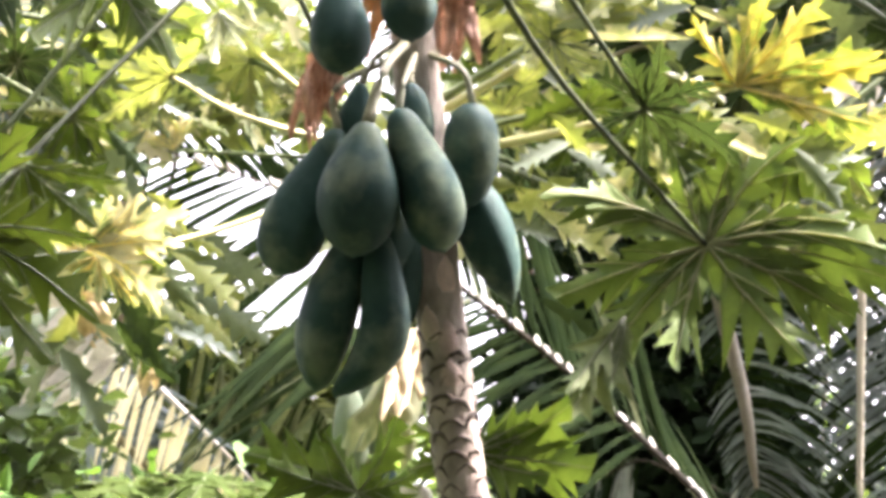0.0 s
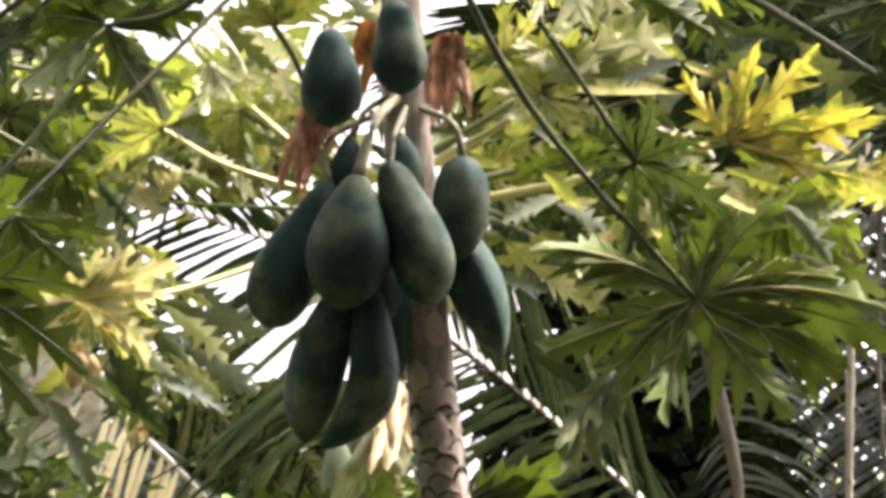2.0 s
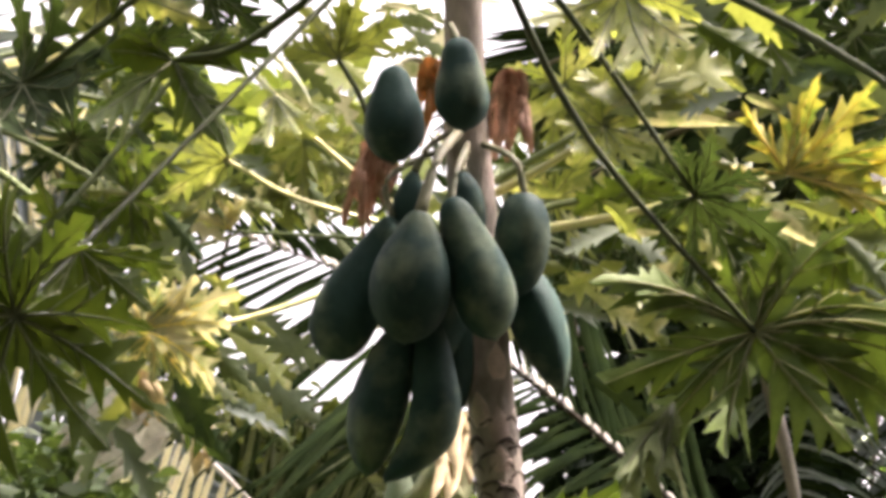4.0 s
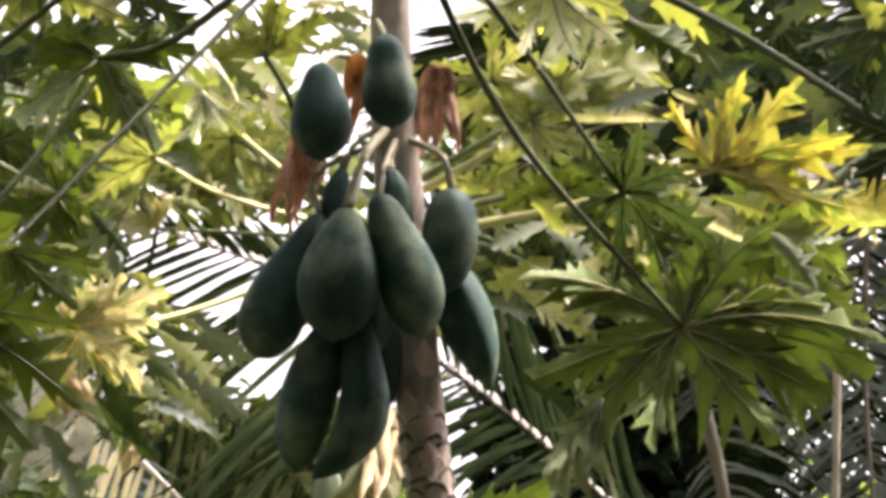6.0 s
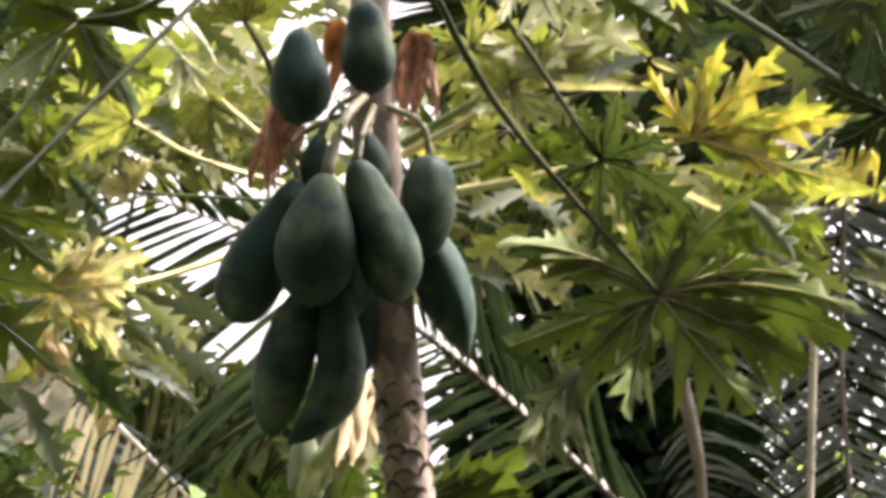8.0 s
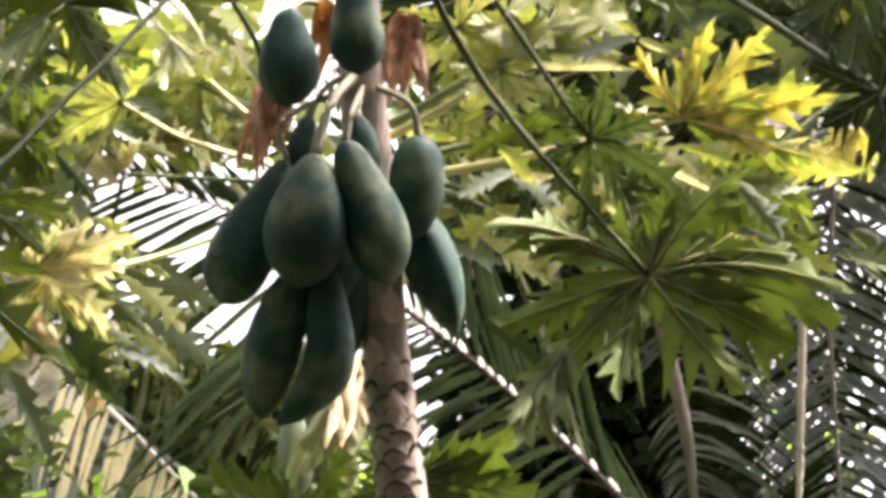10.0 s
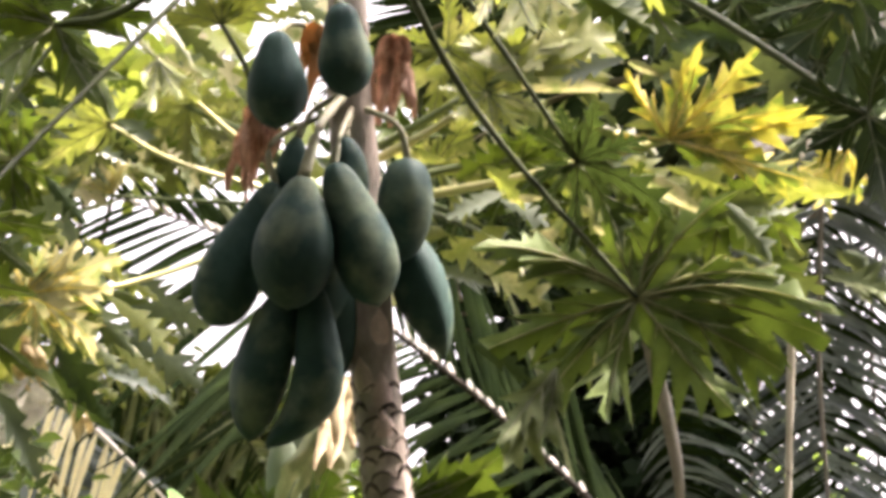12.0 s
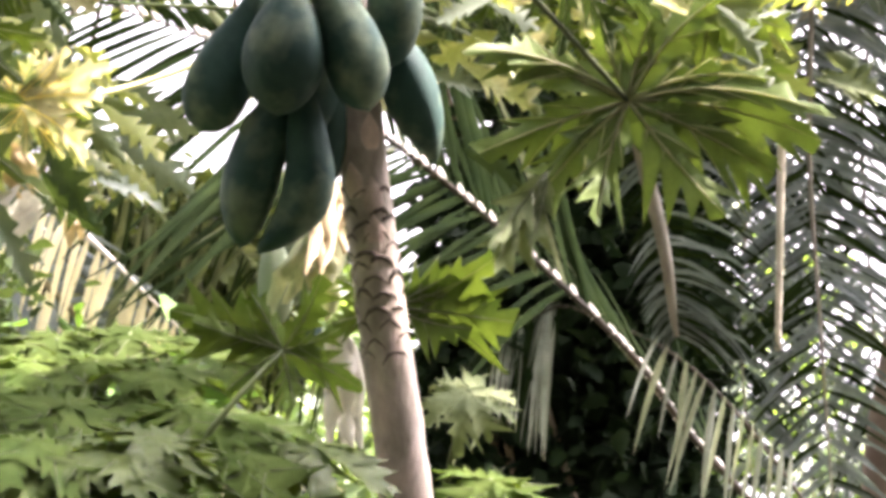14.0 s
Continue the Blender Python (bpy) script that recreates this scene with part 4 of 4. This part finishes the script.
palm_frond(palm, (PB, (0.943, 8.861, 2.916), (0.543, 8.790, 3.181), (0.409, 8.790, 3.181), (0.298, 8.811, 3.103)), 46, 0.30, 0.018, (-0.3, 0, -0.95), M_STRIP, M_RACHIS_DARK, 0.005, 0.3, (85, 40), 51, 0.62, both=(1, 0.2), ends=(M_PALM, 0.45), jitter=9, label="withering frond with tan leaflets")

# ---- tall coconut palm at the side, its fronds hanging down ----
tall_palm = thing("coconut_palm", "tall coconut palm with drooping grey-green fronds", "palm tree", "coconut palms")
TB = Vector((1.823, 9.102, 5.495))
part("trunk", tube([Vector((TB.x - 0.5, TB.y, -0.1)), (1.537, 9.817, 2.829), (1.708, 9.491, 4.043), TB], (0.19, 0.14, 0.12, 0.12), 18, 50, 0.15), M_PALMTRUNK, tall_palm)
frond_d = palm_frond(tall_palm, (TB, (1.270, 8.474, 4.363), (0.828, 7.881, 3.869), (0.593, 7.547, 3.570), (0.582, 7.588, 3.419), (0.649, 7.665, 3.130), (0.667, 7.700, 2.998), (0.677, 7.717, 2.936)), 60, 0.30, 0.013, (1, 0, 0.1), M_PALM_GREY, M_RACHIS_GREY,
           0.023, 0.55, (95, 70), 2, 0.5, both=(1, 0.3), jitter=10, ends=(M_PALM, 0.35), label="drooping grey-green coconut frond")
rng_d = random.Random(4)
for k in range(15):
    a, b = Vector((0.634, 7.710, 2.936)).lerp(Vector((0.940, 7.760, 2.659)), k / 14), Vector((0.570, 7.720, 2.747)).lerp(Vector((0.935, 7.770, 2.431)), k / 14)
    part("leaflet", leaflet_mesh(a, b - a + Vector((rng_d.uniform(-0.03, 0.04), rng_d.uniform(-0.1, 0.1), 0.05)), (b - a).length * rng_d.uniform(0.75, 1.2), rng_d.uniform(0.009, 0.019), Vector((0.3, 1, 0)), 0.3, rng_d.uniform(-0.7, 0.7), rng_d), M_STRIP, frond_d, "pale leaflet hanging limp")
palm_frond(tall_palm, (TB, (1.371, 8.914, 5.039), (1.203, 8.886, 4.368), (1.172, 9.055, 3.739), (1.203, 9.187, 3.245), (1.249, 9.348, 2.646)), 120, 0.36, 0.019, (1, 0, 0.25), M_PALM_GREY, M_RACHIS_GREY,
           0.009, 0.25, (84, 62), 3, 0.2, jitter=9, twist=0.7, ends=(M_PALM, 0.3), label="drooping grey-green coconut frond")
palm_frond(tall_palm, (TB, (1.389, 8.791, 4.338), (1.114, 9.297, 3.993), (1.028, 9.562, 3.394), (1.061, 9.708, 2.847)), 90, 0.34, 0.020, (1, 0, 0.25), M_PALM_GREY, M_RACHIS_GREY,
           0.009, 0.3, (80, 55), 4, 0.25, jitter=10, twist=0.8, ends=(M_PALM, 0.3), label="drooping grey-green coconut frond")
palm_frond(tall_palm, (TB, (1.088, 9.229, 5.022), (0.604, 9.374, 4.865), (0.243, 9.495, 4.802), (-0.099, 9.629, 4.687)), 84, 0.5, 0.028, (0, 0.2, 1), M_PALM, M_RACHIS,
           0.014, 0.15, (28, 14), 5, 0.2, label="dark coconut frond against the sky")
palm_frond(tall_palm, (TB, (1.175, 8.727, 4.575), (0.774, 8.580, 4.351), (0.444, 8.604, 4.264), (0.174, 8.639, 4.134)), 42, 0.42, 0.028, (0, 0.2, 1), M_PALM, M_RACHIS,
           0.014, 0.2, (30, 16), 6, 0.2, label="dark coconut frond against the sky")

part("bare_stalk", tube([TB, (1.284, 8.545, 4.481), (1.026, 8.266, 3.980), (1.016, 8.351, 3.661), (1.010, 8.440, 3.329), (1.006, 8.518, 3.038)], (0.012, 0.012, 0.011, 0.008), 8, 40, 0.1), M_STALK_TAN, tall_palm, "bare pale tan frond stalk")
# upper fronds out of view, added to shade the foliage below
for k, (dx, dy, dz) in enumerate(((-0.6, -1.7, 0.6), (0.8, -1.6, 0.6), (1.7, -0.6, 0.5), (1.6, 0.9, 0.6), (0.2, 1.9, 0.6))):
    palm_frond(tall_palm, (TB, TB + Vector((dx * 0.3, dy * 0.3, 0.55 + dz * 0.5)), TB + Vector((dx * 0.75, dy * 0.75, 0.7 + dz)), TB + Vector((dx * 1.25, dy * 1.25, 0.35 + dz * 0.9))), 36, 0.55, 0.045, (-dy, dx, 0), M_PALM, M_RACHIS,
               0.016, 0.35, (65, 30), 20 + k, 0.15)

palm_frond(tall_palm, (TB, (1.627, 9.512, 4.737), (1.441, 9.782, 4.118), (1.458, 9.956, 3.468), (1.525, 10.152, 2.736)), 60, 0.42, 0.024, (1, 0, 0.1), M_PALM_GREY, M_RACHIS_GREY,
           0.008, 0.5, (70, 40), 42, 0.2, jitter=20, twist=1.1, ends=(M_PALM, 0.2), label="drooping grey-green coconut frond")
palm_frond(tall_palm, (TB, (1.548, 10.060, 5.011), (1.277, 10.340, 4.354), (1.277, 10.524, 3.665), (1.384, 10.755, 2.804)), 56, 0.42, 0.024, (1, 0, 0.1), M_PALM_GREY, M_RACHIS_GREY,
           0.008, 0.5, (75, 45), 43, 0.2, jitter=20, twist=1.1, ends=(M_PALM, 0.25), label="drooping grey-green coconut frond")

# ---- coconut palm on the other side ----
side_palm = thing("coconut_palm", "coconut palm with yellowing lower fronds", "palm tree", "coconut palms")
SB = Vector((-2.043, 9.002, 4.322))
part("trunk", tube([Vector((SB.x, SB.y, -0.1)), Vector((SB.x + 0.05, SB.y, 1.5)), SB], (0.18, 0.14, 0.11), 18, 40, 0.15), M_PALMTRUNK, side_palm)
palm_frond(side_palm, (SB, (-1.739, 8.747, 4.501), (-1.476, 8.573, 4.380), (-1.252, 8.516, 4.206), (-1.133, 8.566, 4.020)), 60, 0.42, 0.028, (0.5, 0, 0.8), M_PALM_GREY, M_RACHIS, 0.012, 0.25, (60, 30), 7, 0.2, ends=(M_PALM_PALE, 0.4))
palm_frond(side_palm, (SB, (-1.476, 8.685, 3.960), (-1.021, 8.478, 3.573), (-0.730, 8.446, 3.308), (-0.507, 8.505, 3.087)), 38, 0.21, 0.022, (-0.6, 0, -0.8), M_PALM_PALE, M_CREAM, 0.011, 0.35, (78, 62), 8, 0.2, both=(1, 0), ends=(M_PALM_OLIVE, 0.12), jitter=4, profile=lambda x: 1.0 if x < 0.9 else 0.6, label="yellowing coconut frond hanging down")
palm_frond(side_palm, (SB, (-1.432, 8.934, 3.805), (-0.951, 8.852, 3.337), (-0.546, 8.957, 2.946), (-0.126, 9.038, 2.641)), 70, 0.4, 0.03, (-0.6, 0, -0.8), M_PALM_GREY, M_RACHIS, 0.012, 0.7, (75, 40), 9, 0.2, ends=(M_PALM_PALE, 0.3))

palm_frond(side_palm, (SB, (-1.541, 9.613, 3.973), (-1.036, 9.550, 3.822), (-0.742, 9.571, 3.744), (-0.497, 9.605, 3.617), (-0.284, 9.673, 3.365)), 74, 0.5, 0.02, (-0.9, 0, -0.45), M_PALM_OLIVE, M_PALM_OLIVE, 0.006, 0.3, (95, 70), 10, 0.2, both=(1, 0.2), ends=(M_PALM, 0.5), jitter=14, twist=0.9)
palm_frond(side_palm, (SB, (-1.532, 10.117, 4.026), (-0.926, 10.171, 3.825), (-0.458, 10.229, 3.607), (-0.111, 10.319, 3.272)), 74, 0.55, 0.02, (-0.8, 0, -0.6), M_PALM, M_PALM_OLIVE, 0.006, 0.5, (85, 60), 12, 0.2, both=(1, 0.2), ends=(M_PALM_OLIVE, 0.4), jitter=16, twist=0.9)

# ---- low papaya saplings ----
sapling = thing("papaya_sapling", "young papaya plant with fresh green leaves", "papaya plant", "papaya saplings")
S1 = (-0.424, 5.646, 2.167)
part("stem", tube([(S1[0] - 0.05, S1[1], -0.08), (S1[0] - 0.02, S1[1], 0.8), S1], (0.03, 0.024, 0.016), 12, 24, 0.1), M_STALK, sapling)
papaya_leaf(sapling, (-0.168, 5.550, 2.541), (0, 0, 1), (0.0, 0.9, 0.45), 0.18, M_LEAF_LOW, S1, M_VEIN_DIM, seed=51, droop=0.2, via=(-0.295, 5.500, 2.383), stem_r=0.0055, slim=1.5, turn=0.5,
            fan=((-0.17, 0.09), (-0.15, 0.03), (-0.05, 0.10), (0.09, 0.10), (0.10, 0.01), (0.14, -0.06), (0.02, -0.10), (-0.10, -0.06)))
for k, (q, tip_x, size, mat) in enumerate((((-0.611, 5.850, 2.574), 0.5, 0.17, M_LEAF_LOW), ((-0.498, 5.800, 2.565), -0.4, 0.17, M_LEAF_LOW), ((-0.382, 5.750, 2.546), 0.6, 0.16, M_LEAF_LOW), ((-0.527, 5.600, 2.460), 0.3, 0.18, M_LEAF_LOW), ((-0.651, 5.700, 2.491), 0.3, 0.2, M_LEAF_LOW),
                                           ((-0.427, 5.650, 2.468), -0.5, 0.17, M_LEAF_LOW), ((-0.329, 5.600, 2.455), 0.7, 0.16, M_LEAF_LOW), ((-0.236, 5.620, 2.438), 0.2, 0.15, M_LEAF_LOW), ((-0.573, 5.420, 2.373), 0.6, 0.18, M_LEAF_LOW), ((-0.444, 5.400, 2.352), -0.2, 0.17, M_LEAF),
                                           ((-0.323, 5.500, 2.337), 0.4, 0.18, M_LEAF_LOW), ((-0.224, 5.550, 2.371), 0.5, 0.17, M_LEAF_LOW), ((-0.515, 5.500, 2.292), 0.1, 0.24, M_LEAF_LOW), ((-0.113, 5.600, 2.387), 0.8, 0.16, M_LEAF), ((-0.682, 5.500, 2.348), -0.3, 0.18, M_LEAF_LOW), ((-0.375, 5.450, 2.386), 0.2, 0.14, M_LEAF), ((-0.582, 5.950, 2.631), 0.2, 0.13, M_LEAF_LOW), ((-0.451, 5.950, 2.641), -0.3, 0.13, M_LEAF_LOW), ((-0.318, 5.900, 2.611), 0.4, 0.13, M_LEAF_LOW), ((-0.582, 5.350, 2.300), 0.5, 0.16, M_LEAF), ((-0.389, 5.400, 2.288), 0.1, 0.16, M_LEAF_LOW))):
    papaya_leaf(sapling, q, (tip_x, -0.6, -0.35), (0.1, -0.32, 0.94), size, mat, S1, M_VEIN_DIM, seed=151 + k, droop=0.25, stem_r=0.005, slim=1.7, turn=0.5, lobes=9, curl=0.08)
sapling_2 = thing("papaya_sapling", "young papaya plant behind the fruiting trunk", "papaya plant", "papaya saplings")
S2 = (0.070, 6.469, 2.186)
part("stem", tube([(S2[0], S2[1], -0.08), (S2[0] + 0.02, S2[1], 0.8), S2], (0.03, 0.024, 0.016), 12, 24, 0.1), M_STALK, sapling_2)
papaya_leaf(sapling_2, (0.012, 6.220, 2.734), (0, 0, 1), (0.1, 0.9, 0.45), 0.24, M_LEAF_LOW, S2, M_VEIN_DIM, seed=56, slim=1.7, turn=0.4, droop=0.2, fan=((0.21, 0.03), (0.24, -0.04), (0.14, -0.08), (0.12, 0.06), (-0.09, 0.06), (-0.12, -0.03)))
papaya_leaf(sapling_2, (0.160, 6.300, 2.591), (0.3, -0.5, -0.6), (0.1, -0.5, 0.86), 0.12, M_LEAF_UNDER, S2, seed=57, slim=1.7, turn=0.5, droop=0.3)
papaya_leaf(sapling_2, (0.197, 6.200, 2.407), (0.5, -0.5, -0.4), (0.1, -0.5, 0.86), 0.17, M_LEAF_LOW, S2, seed=58, slim=1.7, turn=0.5, droop=0.3)
papaya_leaf(sapling_2, (-0.125, 6.200, 2.356), (-0.4, -0.5, -0.4), (0.1, -0.5, 0.86), 0.17, M_LEAF_LOW, S2, seed=59, slim=1.7, turn=0.5, droop=0.3)
papaya_leaf(sapling_2, (0.101, 6.100, 2.292), (0.2, -0.5, -0.4), (0.1, -0.5, 0.86), 0.2, M_LEAF_LOW, S2, seed=60, slim=1.7, turn=0.5, droop=0.3)


# ---- shrubs and trees further back ----
def shrub(name, label, foot, stems, centres, per, leaf, spread, material, seed, category="shrub"):
    ob = thing(name, label, category, "garden shrubs")
    rng = random.Random(seed)
    foot = Vector(foot)
    for k in range(stems):
        c = Vector(centres[(k * 3) % len(centres)])
        a = foot + Vector((rng.uniform(-0.15, 0.15), rng.uniform(-0.15, 0.15), -0.08))
        part("stem", tube([a, a.lerp(c, 0.5) + Vector((rng.uniform(-0.1, 0.1), 0, 0.15)), c], (0.03, 0.02, 0.006), 7, 14, 0.1), M_PALMTRUNK, ob)
    tagged(part("foliage", leaf_cloud(centres, per, leaf, spread, seed), material, ob), "", "", "", "stuff")
    return ob


def grid_points(u0, u1, nu, v0, v1, nv, seed, keep=1.0, jitter=0.5):
    """Points spread unevenly over an upright patch between two corners given as (x, y, z)."""
    rng = random.Random(seed)
    a, b = Vector(u0), Vector(u1)
    out = []
    for i in range(nu):
        for j in range(nv):
            if rng.random() > keep:
                continue
            fx, fz = (i + 0.5 + rng.uniform(-jitter, jitter)) / nu, (j + 0.5 + rng.uniform(-jitter, jitter)) / nv
            out.append((a.x + (b.x - a.x) * fx, a.y + (b.y - a.y) * rng.random(), a.z + (b.z - a.z) * fz))
    return out


shrub("shrub", "leafy green shrub below the fruit", (-0.75, 6.4, 0), 6, grid_points((-1.086, 6.327, 2.329), (-0.356, 6.743, 2.660), 12, 0, 0, 7, 1), 24, 0.07, (0.06, 0.08, 0.05), M_BUSH, 5)
shrub("shrub", "leafy green shrub in half shade", (-1.1, 7.6, 0), 5, grid_points((-1.213, 7.320, 2.861), (-0.864, 7.670, 3.151), 10, 0, 0, 5, 2), 20, 0.065, (0.06, 0.08, 0.05), M_FAR, 6)
shrub("shrub", "olive green shrub in half shade", (-0.5, 10.4, 0), 5, grid_points((-0.948, 10.200, 3.201), (-0.332, 10.600, 3.891), 10, 0, 0, 10, 14, 0.75), 14, 0.13, (0.06, 0.08, 0.06), M_OLIVEBUSH, 15)
shrub("shrub", "dark green shrub in half shade", (1.0, 9.9, 0), 3, grid_points((0.107, 9.400, 4.120), (1.062, 9.900, 4.629), 12, 0, 0, 6, 16, 0.8), 18, 0.13, (0.07, 0.08, 0.05), M_OLIVEBUSH, 17)
# added mass of near-black leaves in place of the shade behind the frond
shrub("shrub", "dense shrub standing in for the deep shade behind the palm", (0.9, 9.0, 0), 7, grid_points((0.237, 9.009, 3.136), (0.818, 9.469, 3.737), 11, 0, 0, 9, 3) + grid_points((0.343, 8.884, 3.605), (0.786, 9.432, 3.878), 8, 0, 0, 3, 5) + grid_points((0.176, 9.166, 2.550), (0.850, 9.603, 3.238), 13, 0, 0, 8, 4), 130, 0.075, (0.07, 0.15, 0.07), M_SHADEBUSH, 7)


# its bright leaf colour stands for backlit foliage
shrub("shrub", "tall shrub, sunlight put into its yellow-green colour", (-1.6, 9.4, 0), 3, grid_points((-0.913, 9.000, 4.264), (-0.372, 9.500, 4.594), 11, 0, 0, 4, 8, 0.6) + grid_points((-1.411, 9.000, 4.191), (-1.053, 9.500, 4.646), 8, 0, 0, 6, 9, 0.5), 16, 0.12, (0.06, 0.08, 0.03), M_FAR_LIGHT, 12)


def far_tree(label, foot, height, crown, clumps, per, leaf, material, seed, flatten=0.8):
    """A tree with a tapered trunk, limbs and a loose crown of leaf clumps with gaps."""
    ob = thing("broadleaf_tree", label, "tree", "background trees")
    rng = random.Random(seed)
    foot = Vector(foot)
    top = foot + Vector((rng.uniform(-0.3, 0.3), 0, height * 0.62))
    part("trunk", tube([foot + Vector((0, 0, -0.1)), foot.lerp(top, 0.5) + Vector((0.1, 0, 0)), top], (0.2, 0.14, 0.08), 12, 20, 0.15), M_PALMTRUNK, ob)
    cen = []
    for k in range(clumps):
        a, e = rng.uniform(0, 2 * math.pi), rng.uniform(-0.7, 1.0)
        r = crown * rng.uniform(0.45, 1.0)
        q = foot + Vector((math.cos(a) * r, math.sin(a) * r, height - crown * flatten + e * crown * flatten))
        cen.append(tuple(q))
        if k % 5 == 0:
            part("limb", tube([top, top.lerp(q, 0.5) + Vector((0, 0, 0.2)), q], (0.06, 0.04, 0.012), 7, 12, 0.1), M_PALMTRUNK, ob)
    tagged(part("crown", leaf_cloud(cen, per, leaf, (crown * 0.13, crown * 0.13, crown * 0.1), seed), material, ob), "", "", "", "stuff")


far_tree("low sunlit tree behind the palms", (-1.6, 15.5, 0), 4.2, 1.8, 50, 100, 0.14, M_FAR, 1)
far_tree("low green tree behind the palms", (0.9, 19.0, 0), 5.0, 2.2, 50, 100, 0.18, M_FAR, 3)
# unseen trees added round the viewer to cut the low sky light
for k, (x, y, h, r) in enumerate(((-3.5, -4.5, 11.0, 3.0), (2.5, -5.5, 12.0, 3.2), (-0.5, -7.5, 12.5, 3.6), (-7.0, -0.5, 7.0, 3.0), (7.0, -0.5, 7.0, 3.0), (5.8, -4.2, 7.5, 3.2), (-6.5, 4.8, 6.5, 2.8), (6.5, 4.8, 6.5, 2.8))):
    far_tree("unseen leafy tree added to block low sky light", (x, y, 0), h, r, int(11 * h), 120, 0.3, M_LIGHTBLOCK, 11 + k, h / r * 0.5)
# unseen crowns added overhead so that light comes more from above
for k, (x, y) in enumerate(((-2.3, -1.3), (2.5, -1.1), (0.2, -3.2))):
    far_tree("unseen leafy tree added overhead to block light from the front", (x, y, 0), 9.6, 3.0, 150, 140, 0.28, M_LIGHTBLOCK, 41 + k, 0.62)
# three unseen trees added to keep sun off the papaya and palms
far_tree("unseen leafy tree added to shade the papaya from the side", (2.7, 4.9, 0), 6.2, 1.25, 55, 110, 0.2, M_LIGHTBLOCK, 51, 0.6)
far_tree("unseen dense tree added to shade the palms", (3.0, 9.0, 0), 7.9, 1.5, 190, 150, 0.2, M_FAR, 31, 0.75)
far_tree("unseen spreading tree added to shade the palms", (3.4, 12.0, 0), 8.7, 2.0, 120, 150, 0.2, M_FAR, 33, 0.5)
